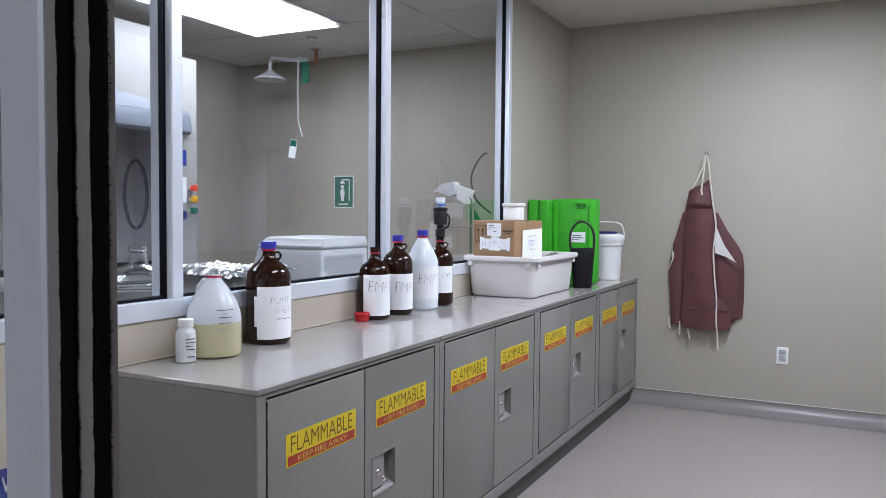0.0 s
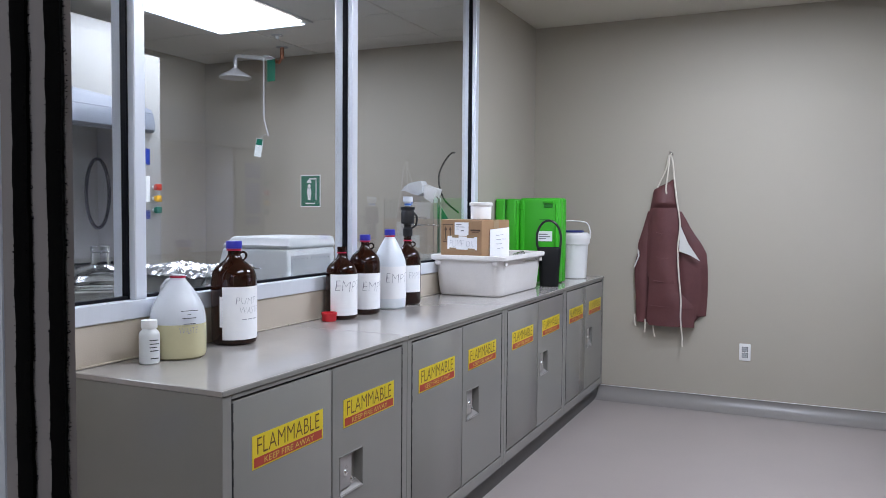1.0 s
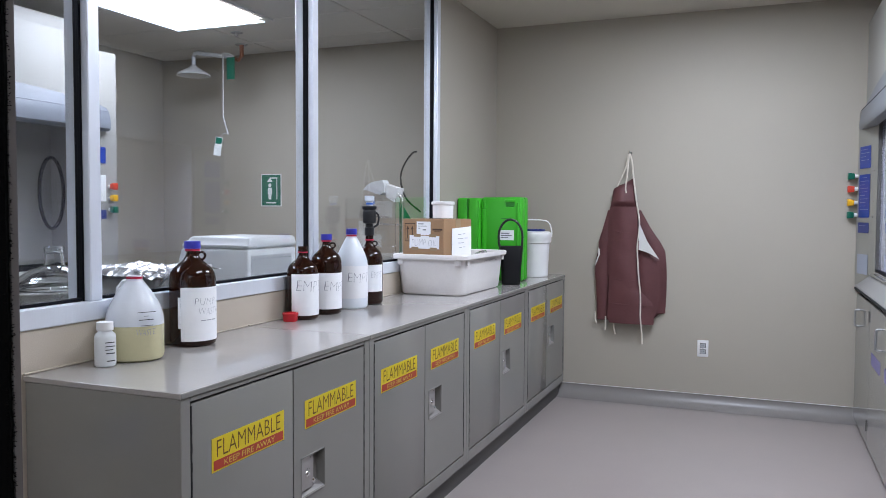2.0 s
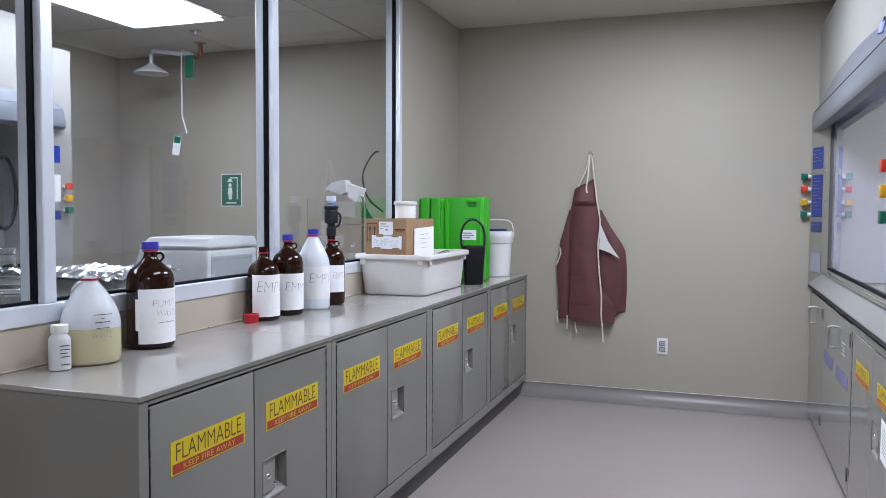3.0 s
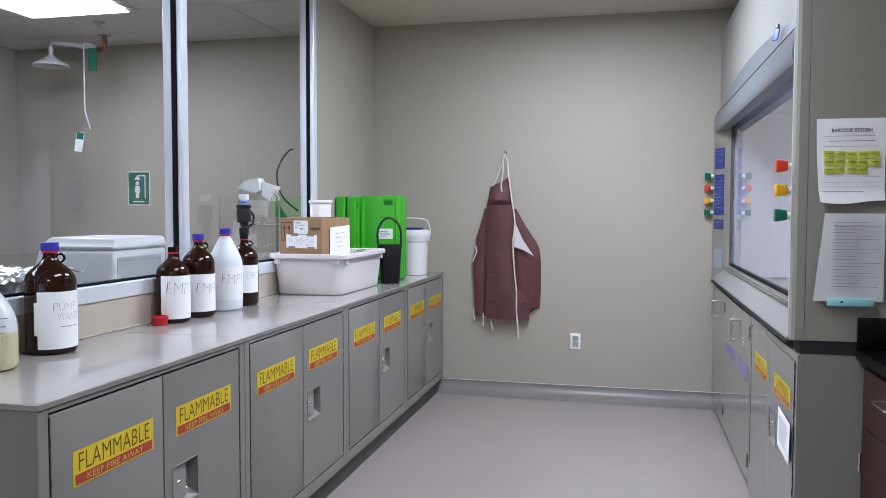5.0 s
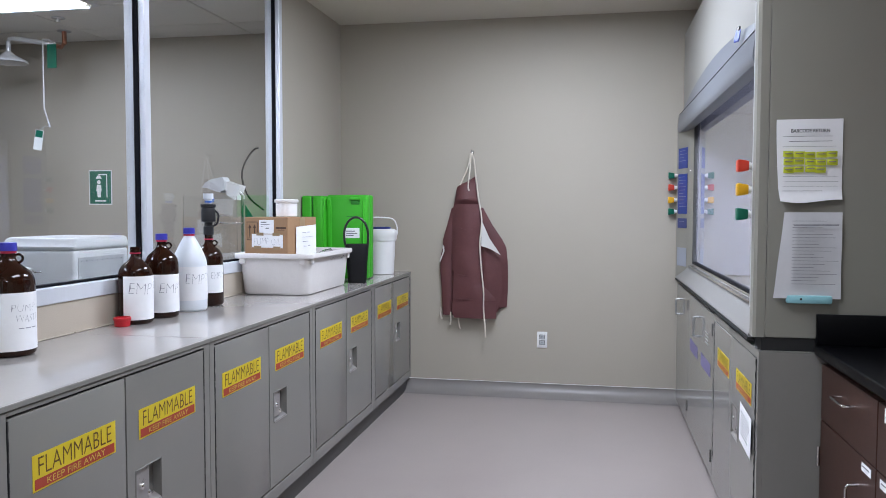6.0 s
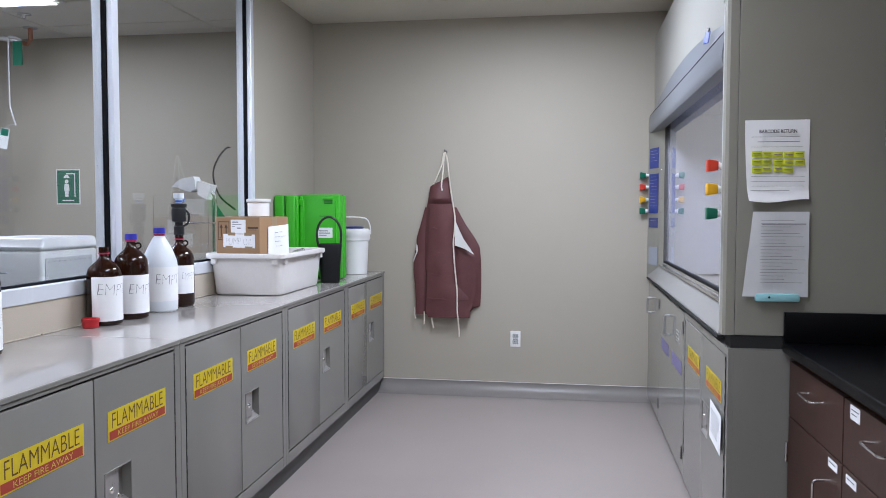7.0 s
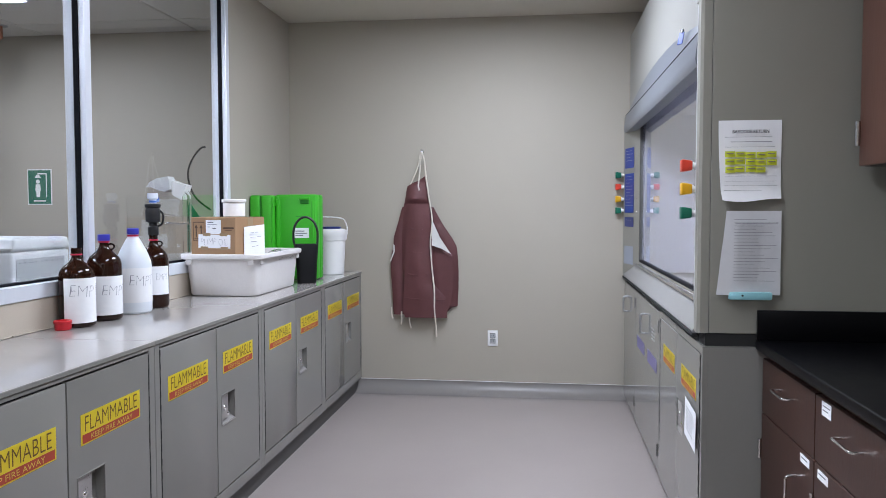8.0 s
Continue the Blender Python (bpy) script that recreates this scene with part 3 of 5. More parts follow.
part("side_liner", cube(0.087, 0.599, FJ - 0.02, FJ - 0.001, HZ + 0.03, 1.958), "liner", hood, "pale interior liner")
part("work_surface", cube(0.066, 0.60, 0.1185, HL, 0.872, HZ + 0.02, 0.004, 2), "work", hood, "pale work surface")
part("front_sill", prism([(-0.008, 0.874), (-0.012, 0.882), (-0.007, 0.893), (0.046, 0.966), (0.064, 0.970), (0.064, 0.874)], "y", 0.1185, HL), "sill", hood, "grey sloping front sill")
# black strip stands in for the shadow below the sill
part("sill_shadow", cube(-0.014, 0.010, 0.1185, HL, 0.864, 0.8735), "dark", hood, "dark shadow strip under the sill")
part("airfoil", cube(0.036, 0.060, 0.1185, FJ, 0.9705, 0.982, 0.003, 2), "chrome", hood, "polished strip under the sash")
s = part("sash", cube(0.078, 0.083, 0.133, FJ - 0.004, 1.0085, 1.93), "sash", hood, "closed glass sash")
s.visible_shadow = False
part("sash_rail", cube(0.064, 0.0845, 0.133, FJ - 0.003, 0.997, 1.008, 0.003, 1), "gasket", s, "dark lower sash rail")
part("sash_handle", cube(0.056, 0.076, 0.133, FJ - 0.003, 0.984, 0.9965, 0.003, 1), "chrome", s)
part("sash_track", cube(0.062, 0.084, FJ - 0.016, FJ - 0.001, 0.984, 1.93, 0.002, 1), "kick", s, "dark sash track")
for z, c, lab in ((1.503, "knob_red", "red valve knob"), (1.417, "knob_yellow", "yellow valve knob"), (1.328, "knob_green", "green valve knob")):
    valve_knob(hood, pose(-0.007, 0.088, z, 0, -90, 0), c, lab)
for z, c, lab in ((1.582, "knob_green", "green valve knob"), (1.500, "knob_red", "red valve knob"), (1.414, "knob_yellow", "yellow valve knob"), (1.335, "knob_green", "green valve knob")):
    valve_knob(hood, pose(-0.012, HL - 0.028, z, 0, -90, 0), c, lab)
for z0, z1, c, lab in ((1.626, 1.763, "blue_label", "blue notice label"), (1.320, 1.588, "blue_label", "long blue instruction label"), (1.224, 1.289, "navy_label", "small navy label"), (0.966, 1.09, "label_grey", "pale switch plate")):
    p = part("notice_label", cube(-0.088, 0.072, -0.001, 0.0, z0, z1), c, hood, lab, pose(0.0165, HL - 0.142, 0, 0, 0, 14.9) @ pose(-0.0012, 0, 0) @ TO_NX)
    rr = [(-0.07, 0.03 + 0.03 * math.sin(k * 2.3), z1 - 0.02 - k * 0.022, 0.0022) for k in range(int((z1 - z0 - 0.03) / 0.022))]
    if rr and c != "label_grey":
        part("printing", bars(rr, 0.0016), "label_grey", p)
for z in (1.605, 1.42, 1.325):
    part("screw", lathe([(0.006, 0), (0.005, 0.003)], 10), "chrome", hood, "", pose(0.048, FJ + 0.035, z, 0, -90, 0))
tg = part("key_tag", box(bmesh.new(), -0.020, 0.020, -0.004, 0.0, -0.052, 0.0, 0.003, 1), "blue_label", hood, "blue hanging tag", pose(-0.004, 0.47, 2.075, 0, 10, 0) @ pose(0, 0, 0, 0, 0, 20) @ TO_NX)
part("tag_ring", lathe([(0.010, -0.004), (0.010, 0.004)], 12), "black_plastic", tg, "", pose(0, -0.003, 0.004, 90, 0, 0))
part("key_tag", box(bmesh.new(), -0.026, 0.026, -0.004, 0.0, -0.034, 0.0, 0.003, 1), "violet_label", hood, "small violet tag", pose(0.04, HL - 0.30, 2.17) @ TO_NX)

# papers on the hood's end
def taped_sheet(u, v):
    low = max(0.0, 0.14 - v) / 0.14
    x = 0.216 * u + 0.012 * (1 - v) ** 2 * (1 - u)
    return (x, -0.003 - 0.008 * abs(math.sin(2.2 * (1 - v))) * (1 - u) * (1 - v) - 0.0012 * math.sin(9 * u + 4 * v) - 0.020 * low * (1 - 0.5 * u), 0.284 * v - 0.006 * low * math.sin(5 * u))


pp = solid("paper_notice", sheet(taped_sheet, 12, 20, 0.0005), "paper", "white printed sheet headed BARCODE RETURN taped to the hood", "notice", at=pose(0.610, Y_HOOD - 0.001, 1.373))
part("heading", text_mesh("BARCODE RETURN", 0.125, 0.0125, 0.010, thin=-0.03), "pen", pp, "", pose(0.108, -0.006, 0.243))
rr = [(0.02, 0.18, 0.224, 0.0012), (0.04, 0.18, 0.207, 0.002), (0.02, 0.19, 0.189, 0.001), (0.022, 0.20, 0.086, 0.0008), (0.022, 0.20, 0.068, 0.0008), (0.022, 0.20, 0.052, 0.0008), (0.02, 0.15, 0.036, 0.0015)]
part("printing", bars(rr, 0.001), "grey_ink", pp, "", pose(0, -0.0135, 0))
for r in range(3):
    for c in range(5 if r < 2 else 4):
        jx, jz = 0.002 * math.sin(7 * r + 3 * c), 0.002 * math.cos(5 * c + r)
        t = part("marker_tab", sheet(lambda u, v: (0.034 * u, -0.004 * math.sin(3 * u) * v, 0.020 * v), 4, 2, 0.0004), "highlight", pp, "bright yellow sticky tab", pose(0.022 + c * 0.0355 + jx, -0.0125, 0.152 - r * 0.0265 + jz))
        part("printing", bars([(0.004, 0.028, 0.012, 0.003)], 0.001), "grey_ink", t, "", pose(0, -0.0045, 0))
ps = solid("document_sleeve", sheet(lambda u, v: (0.200 * u + 0.012 * v * (1 - u) - 0.022 * (1 - v) * (1 - u), -0.008 - 0.008 * (1 - u) * (1 - v) - 0.003 * math.sin(6 * u) - 0.002 * math.sin(11 * v + 7 * u), 0.300 * v), 10, 8, 0.002), "sleeve", "printed sheets in a glossy plastic sleeve on the hood", "notice", at=pose(0.630, Y_HOOD - 0.001, 1.035))
rr = [(0.036, 0.036 + 0.11 + 0.04 * math.sin(k * 1.7), 0.27 - k * 0.0115, 0.0013) for k in range(20)] + [(0.04, 0.185, 0.255, 0.002)]
part("printing", bars(rr, 0.001), "grey_ink", ps, "", pose(0, -0.022, 0))
cl = solid("magnetic_clip", cube(0.0, 0.148, -0.028, 0.0, -0.014, 0.014, 0.006, 2), "cyan", "pale cyan plastic clip holding papers on the hood", "clip", at=pose(0.652, Y_HOOD - 0.001, 1.032))
part("tab_mark", lathe([(0.004, 0), (0.004, 0.002)], 10), "black_plastic", cl, "", pose(0.045, -0.027, 0.002, 90, 0, 0))

# ---- base cabinets under the hood ----
def pull_handle(parent, m, h=0.085, out=0.035, r=0.0045, finish="chrome"):
    pts = [(0, 0, -h / 2)] + [(out - 0.012 + 0.012 * math.sin(a), 0, -h / 2 + 0.012 - 0.012 * math.cos(a)) for a in (0, 0.5, 1.0, 1.57)] + \
          [(out - 0.012 + 0.012 * math.cos(a), 0, h / 2 - 0.012 + 0.012 * math.sin(a)) for a in (0, 0.5, 1.0, 1.57)] + [(0, 0, h / 2)]
    pts = [(-x, y, z) for x, y, z in pts]
    return part("handle", tube(pts, r, 10), finish, parent, "bright bow handle", m)


def base_cabinet(y0, y1, label, flammable):
    c = thing("hood_base_cabinet", label, "cabinet", (X_HOOD, y0, 0), group="cabinets under the hood")
    w = y1 - y0
    bm = bmesh.new()
    box(bm, 0.019, 0.84, 0.0, w, 0.022, 0.846)
    part("body", bm, "gloss_steel", c)
    part("plinth", cube(0.034, 0.83, 0.003, w - 0.003, 0.0, 0.0215), "dark", c, "dark recessed plinth")
    if flammable:
        fr = bmesh.new()
        for a0, a1, b0, b1 in ((0.0, 0.030, 0.022, 0.846), (w - 0.03, w, 0.022, 0.846), (0.03, w - 0.03, 0.022, 0.075), (0.03, w - 0.03, 0.818, 0.846)):
            box(fr, 0.0, 0.0188, a0, a1, b0, b1)
        part("face_frame", fr, "gloss_steel", c)
        mid = w / 2
        for k, (a0, a1) in enumerate(((0.036, mid - 0.002), (mid + 0.002, w - 0.036))):
            ly, lz = a1 - 0.085, 0.480
            if k == 0:
                bm = bmesh.new()
                for b0, b1, z0, z1 in ((a0, ly - 0.07, 0.080, 0.814), (ly + 0.07, a1, 0.080, 0.814), (ly - 0.07, ly + 0.07, 0.080, lz - 0.062), (ly - 0.07, ly + 0.07, lz + 0.062, 0.814)):
                    box(bm, -0.002, 0.0186, b0, b1, z0, z1)
                bmesh.ops.remove_doubles(bm, verts=bm.verts[:], dist=0.0001)
            else:
                bm = cube(-0.002, 0.0186, a0, a1, 0.080, 0.814, 0.003, 1)
            d = part("door", bm, "gloss_steel", c)
            warning_sticker(d, 0.31, 0.082, pose(-0.0026, (a0 + a1) / 2 - 0.022, 0.666) @ TO_NX)
            if k == 0:
                paddle_latch(d, pose(-0.0022, ly, lz) @ TO_NX @ Matrix.Diagonal((1, 0.55, 1, 1)))
                n = part("taped_note", cube(-0.11, 0.11, -0.0008, 0.0, -0.075, 0.075), "paper", d, "white printed note", pose(-0.010, 0.165, 0.520, 4, 0, 0) @ TO_NX)
                part("printing", bars([(-0.08, 0.06 + 0.02 * math.sin(q), 0.045 - q * 0.014, 0.003) for q in range(7)], 0.0016), "grey_ink", n)
        for yh in (0.0305, w - 0.0355):
            line = [(0.012, 0.14 + 30 * 0.0224), (0.012, 0.14)]
            for q in range(30):
                z, xf = 0.14 + q * 0.0224, -0.0035 if q % 2 else -0.0022
                line += [(xf, z), (xf, z + 0.0224)]
            part("hinge", prism(line, "y", yh, yh + 0.005), "dark", c, "dark continuous hinge")
    else:
        mid = 1.02
        for k, (a0, a1) in enumerate(((0.012, mid - 0.002), (mid + 0.002, w - 0.012))):
            d = part("door", cube(0.0, 0.0186, a0, a1, 0.030, 0.836, 0.003, 1), "gloss_steel", c)
            pull_handle(d, pose(0.001, 0.56 if k == 0 else 1.50, 0.700), 0.108 if k == 0 else 0.100, 0.028, 0.0065, "satin")
            for z in (0.14, 0.76):
                bm = bmesh.new()
                for q in range(5):
                    box(bm, -0.006, 0.0, a0 + 0.012, a0 + 0.030, z - 0.03 + q * 0.013, z - 0.02 + q * 0.013, 0.002, 1)
                part("hinge", bm, "kick", d, "dark five-knuckle hinge")
            if k == 0:
                part("vent_slot", [cube(-0.003, 0.001, a0 + 0.16, a0 + 0.27, 0.660 + q * 0.018, 0.665 + q * 0.018) for q in range(4)], "hood_light", d)
                for ly in (0.265, 0.750):
                    part("hazard_label", cube(-0.172, 0.172, -0.0008, 0.0, -0.034, 0.034), "violet_label", d, "faded violet label", pose(-0.0006, ly, 0.546) @ TO_NX)
    return c


base_cabinet(2.962, 3.996, "grey steel flammables cabinet under the fume hood", True)
base_cabinet(4.0, Y_FAR - 0.01, "grey steel two-door cabinet under the fume hood", False)
solid("spacer_strip", cube(X_HOOD + 0.012, X_RIGHT - 0.02, Y_HOOD + 0.004, Y_HOOD + 0.11, 0.8465, HZ - 0.0005), "dark", "black recessed strip between hood and cabinet", "trim", "structure")

# ---- wooden bench with black top ----
WX, WY1, WY0 = 0.768, 2.945, 0.95
bench = thing("worktop", "black epoxy bench top with raised end splash", "worktop", (0, 0, 0))
part("slab", cube(WX - 0.024, X_RIGHT - 0.003, WY0, WY1 + 0.012, 0.842, 0.876, 0.006, 3), "epoxy", bench)
part("end_splash", cube(WX - 0.021, X_RIGHT - 0.003, WY1 - 0.008, WY1 + 0.012, 0.8765, 0.984, 0.003, 2), "epoxy", bench)


def wood_cabinet(y0, y1, tagged_drawer, label_y):
    c = thing("wooden_base_cabinet", "dark-stained wooden bench cabinet, drawer above one door", "cabinet", (WX, y0, 0), group="wooden bench cabinets")
    w = y1 - y0
    part("body", cube(0.020, X_RIGHT - WX - 0.01, 0.0, w, 0.10, 0.8415), "wood", c)
    part("plinth", cube(0.07, X_RIGHT - WX - 0.02, 0.002, w - 0.002, 0.0, 0.0995), "dark", c)
    dr = part("drawer_front", cube(0.0, 0.0195, 0.002, w - 0.002, 0.622, 0.814, 0.002, 1), "wood", c)
    pull_handle(dr, pose(0.001, w * 0.485, 0.747, 90, 0, 0), 0.128, 0.034, 0.0042)
    if tagged_drawer:
        l = part("drawer_label", cube(-0.036, 0.036, -0.0008, 0.0, -0.020, 0.020), "paper", dr, "white printed label", pose(-0.0006, w - 0.090, 0.788) @ TO_NX)
        part("printing", bars([(-0.026, 0.026, 0.008, 0.003), (-0.026, 0.012, -0.004, 0.003)], 0.0016), "grey_ink", l)
    d = part("door", cube(0.0, 0.0195, 0.002, w - 0.002, 0.105, 0.618, 0.002, 1), "wood", c)
    pull_handle(d, pose(0.001, 0.15 if not tagged_drawer else w - 0.20, 0.455), 0.135, 0.034, 0.0042)
    l = part("door_label", cube(-0.040, 0.040, -0.0008, 0.0, -0.013, 0.013), "paper", d, "white printed label", pose(-0.0006, label_y, 0.594) @ TO_NX)
    part("printing", bars([(-0.030, 0.024, 0.003, 0.003)], 0.0016), "grey_ink", l)
    for z in (0.20, 0.49):
        bm = tube([(-0.005, w + 0.001, z - 0.034), (-0.005, w + 0.001, z + 0.034)], 0.006, 10)
        part("hinge", bm, "chrome", d, "five-knuckle hinge")
    return c


wood_cabinet(2.402, WY1, False, 0.075)
wood_cabinet(1.857, 2.400, True, 0.47)
wood_cabinet(1.312, 1.855, False, 0.075)
uc = thing("wooden_wall_cabinet", "reddish-brown wooden wall cabinet with metal hinges", "cabinet", (1.093, 1.60, 1.488))
part("body", cube(0.0, X_RIGHT - 1.095, 0.0, 1.345, 0.0, 0.78, 0.002, 1), "wood", uc)
for y0, y1 in ((0.002, 0.670), (0.674, 1.343)):
    d = part("door", cube(-0.021, -0.001, y0, y1, 0.001, 0.779, 0.003, 2), "wood_red", uc)
    yh = y1 if y1 > 1 else y0
    for z in (0.070, 0.62):
        part("hinge", tube([(-0.029, yh - 0.004, z), (-0.029, yh - 0.004, z + 0.085)], 0.009, 10), "chrome", d, "bright five-knuckle hinge")

# ---- things on the steel tops ----
ZB = Z_TOP + 0.0005


def facing(x, y):
    """The turn that makes a bottle's local -y look at the doorway."""
    return math.degrees(math.atan2(-x, y))


def amber_bottle(label, x, y, r, h, cap, turn=0.0, words=(), label_z=(0.2, 0.62), handle=True, extra=0.0):
    b = thing("amber_bottle", label, "bottle", (x, y, ZB), facing(x, y) + turn, group="amber glass bottles")
    n = 0.22 * r + 0.004
    prof = [(r * 0.86, 0.0), (r * 0.97, 0.006), (r, 0.016), (r, h * 0.62), (r * 0.985, h * 0.66), (r * 0.93, h * 0.702), (r * 0.81, h * 0.742), (r * 0.62, h * 0.779), (r * 0.43, h * 0.812), (r * 0.31, h * 0.85), (r * 0.265, h * 0.88), (r * 0.27, h * 0.925)]
    part("glass_body", lathe(prof, 48), "amber_body", b)
    if handle:
        part("finger_ring", tube(arc((r * 0.40, 0, h * 0.855), r * 0.17, -100, 150, 14, "xz"), r * 0.055, 8), "amber_body", b, "small glass finger ring")
    if cap == "blue":
        part("tamper_ring", lathe([(r * 0.33, h * 0.905), (r * 0.33, h * 0.925)], 32), "red_ring", b, "red plastic ring")
        part("cap", lathe([(r * 0.345, h * 0.927), (r * 0.35, h * 0.94), (r * 0.34, h * 0.998), (r * 0.30, h)], 48, flute=1), "blue_cap", b, "ribbed blue screw cap")
    else:
        part("tamper_ring", lathe([(r * 0.33, h * 0.900), (r * 0.33, h * 0.918)], 32), "red_ring", b, "red plastic ring")
        part("neck", lathe([(r * 0.28, h * 0.92), (r * 0.30, h * 0.935), (r * 0.28, h * 0.95), (r * 0.30, h * 0.965), (r * 0.28, h * 0.99)], 32), "amber_body", b, "open threaded neck")
    a0, a1 = (-48, 92) if extra == 0 else (-70, 70)
    lb = part("paper_label", wrap_patch(r + 0.0009, a0, a1, h * label_z[0], h * label_z[1]), "paper", b, "white handwritten paper label")
    for w, width, hh, zz, turned, shear in words:
        t = text_mesh(w, width, hh, bend=r + 0.0018, shear=shear, thin=0.031)
        part("handwriting", t, "pencil", lb, "", pose(0, 0, h * zz, 0, 0, turned))
    return b


PUMP_WASTE = amber_bottle("large brown glass bottle, blue cap, label PUMP WASTE", -1.799, 2.195, 0.0760, 0.350, "blue", 18, label_z=(0.055, 0.565),
             words=(("PUMP", 0.078, 0.022, 0.430, 16, 0.1), ("WASTE", 0.080, 0.021, 0.338, 26, 0.1), ))
part("under_label", wrap_patch(0.0764, -56, -48.6, 0.062, 0.165, n=3), "paper", PUMP_WASTE, "edge of an older label")
amber_bottle("brown glass bottle without cap, label reading EMPTY", -1.806, 2.896, 0.0660, 0.308, "none", 4, label_z=(0.06, 0.62),
             words=(("EMPTY", 0.160, 0.042, 0.46, 42, 0.15),), handle=False)
amber_bottle("brown glass bottle, blue cap, label reading EMPTY", -1.803, 3.085, 0.0680, 0.352, "blue", 4, label_z=(0.07, 0.52),
             words=(("EMPTY", 0.150, 0.038, 0.355, 50, 0.15),))
bt = amber_bottle("brown glass bottle with black pump head, EMPTY label", -1.808, 3.508, 0.066, 0.345, "none", 0, label_z=(0.18, 0.56), extra=1,
             words=(("EMPTY", 0.075, 0.030, 0.42, 40, 0.12),))
ghs = part("hazard_print", bars([(-0.060, -0.020, 0.120, 0.004), (-0.060, -0.026, 0.108, 0.003), (-0.060, -0.030, 0.098, 0.003), (-0.060, -0.016, 0.085, 0.003)], 0.0006), "grey_ink", bt, "", pose(0, -0.066, 0))
bm = prism([(0, -0.016), (0.016, 0), (0, 0.016), (-0.016, 0)], "y", -0.0010, 0.0)
dm = part("hazard_diamond", bm, "red_ring", bt, "red-edged hazard diamond", pose(-0.026, -0.0612, 0.168, 0, 0, -24))
part("diamond_field", prism([(0, -0.012), (0.012, 0), (0, 0.012), (-0.012, 0)], "y", -0.0016, -0.0011), "paper", dm)
pm = part("pump_head", lathe([(0.024, 0.335), (0.024, 0.372), (0.019, 0.378), (0.019, 0.392), (0.033, 0.398), (0.034, 0.448), (0.030, 0.462), (0.036, 0.466), (0.036, 0.478), (0.010, 0.482)], 28), "black_plastic", bt, "black bottle-top dispenser")
part("nozzle", tube([(0.02, 0.0, 0.425), (0.060, 0.0, 0.428), (0.095, 0.0, 0.424)], 0.004, 8), "chrome", pm, "thin metal nozzle")
part("lever", tube(smooth_line([(0.030, -0.01, 0.45), (0.045, -0.012, 0.43), (0.040, -0.012, 0.39), (0.020, -0.01, 0.375)]), 0.005, 8), "black_plastic", pm)
part("top_valve", lathe([(0.016, 0.483), (0.016, 0.50), (0.024, 0.505), (0.024, 0.53)], 20), "milky2", pm, "clear plastic top with blue band")
part("blue_band", lathe([(0.0165, 0.486), (0.0165, 0.496)], 20), "sky_blue", pm)

dt = [(-0.036, -0.020), (-0.015, 0.004), (0.009, 0.030)]
for k, (xa, xb) in enumerate(dt):
    part("handwriting", wrap_patch(0.0772, math.degrees(xa / 0.08), math.degrees(xb / 0.08), -0.0014, 0.0014, 0.0004, 4), "pencil", PUMP_WASTE, "", pose(0, 0, 0.088, 0, 0, 28))

# white jug
jx, jy = -1.800, 3.310
jug = thing("plastic_jug", "bluish-white plastic jug, blue cap, EMPTY label", "jug", (jx, jy, ZB), facing(jx, jy), group="plastic jugs")
JP = [(0.068, 0.0), (0.075, 0.008), (0.076, 0.020), (0.076, 0.205), (0.0735, 0.226), (0.062, 0.258), (0.046, 0.292), (0.032, 0.318), (0.0225, 0.334), (0.022, 0.346)]
part("body", lathe(JP, 40), "milky2", jug)
part("tamper_ring", lathe([(0.024, 0.336), (0.024, 0.344)], 30), "red_ring", jug, "red plastic ring")
part("cap", lathe([(0.0245, 0.3455), (0.025, 0.350), (0.024, 0.370), (0.020, 0.372)], 48, flute=1), "blue_cap", jug, "ribbed blue screw cap")
lb = part("paper_label", wrap_patch(0.0768, -52, 88, 0.050, 0.200), "paper", jug, "white handwritten paper label")
part("handwriting", text_mesh("EMPTY", 0.150, 0.042, bend=0.0776, shear=0.12, thin=0.031), "pencil", lb, "", pose(0, 0, 0.146, 0, 0, 44))

# gallon jug of pale yellow waste
jx, jy = -1.786, 1.915
gal = thing("waste_jug", "translucent gallon jug half full of yellow waste", "jug", (jx, jy, ZB), facing(jx, jy), group="plastic jugs")
gal.scale = (0.97, 0.97, 0.905)
R = 0.091
prof_low = [(R * 0.86, 0.0), (R * 0.96, 0.006), (R, 0.018), (R, 0.118)]
prof_up = [(R, 0.1185), (R * 0.995, 0.130), (R * 0.965, 0.150), (R * 0.89, 0.174), (R * 0.77, 0.198), (R * 0.62, 0.221), (R * 0.46, 0.242), (R * 0.32, 0.259), (R * 0.24, 0.272), (R * 0.24, 0.281)]
def squarish(bm, k=0.10):
    for v in bm.verts:
        a = math.atan2(v.co.y, v.co.x)
        s = 1 - k * abs(math.sin(2 * (a + math.pi / 4))) ** 2 * (0.45 if v.co.z < 0.2 else 0.25)
        v.co.x, v.co.y = v.co.x * s, v.co.y * s
    return bm
part("lower_body", squarish(lathe(prof_low, 48)), "liquid", gal, "pale yellow liquid behind thin plastic")
part("upper_body", squarish(lathe(prof_up, 48)), "thin_pe", gal, "milky translucent plastic")
part("rim_band", lathe([(R * 0.27, 0.2705), (R * 0.27, 0.277)], 28), "red_ring", gal, "red ring round the neck")
part("handle", tube([(-0.010, 0.022, 0.258), (-0.03, 0.045, 0.255), (-0.045, 0.060, 0.235), (-0.05, 0.066, 0.205), (-0.048, 0.060, 0.175)], 0.010, 10), "milky", gal, "moulded side handle")
rr = [(-0.022, 0.032, 0.166, 0.005), (-0.002, 0.010, 0.153, 0.004), (-0.018, 0.026, 0.141, 0.006), (-0.014, 0.024, 0.122, 0.004)]
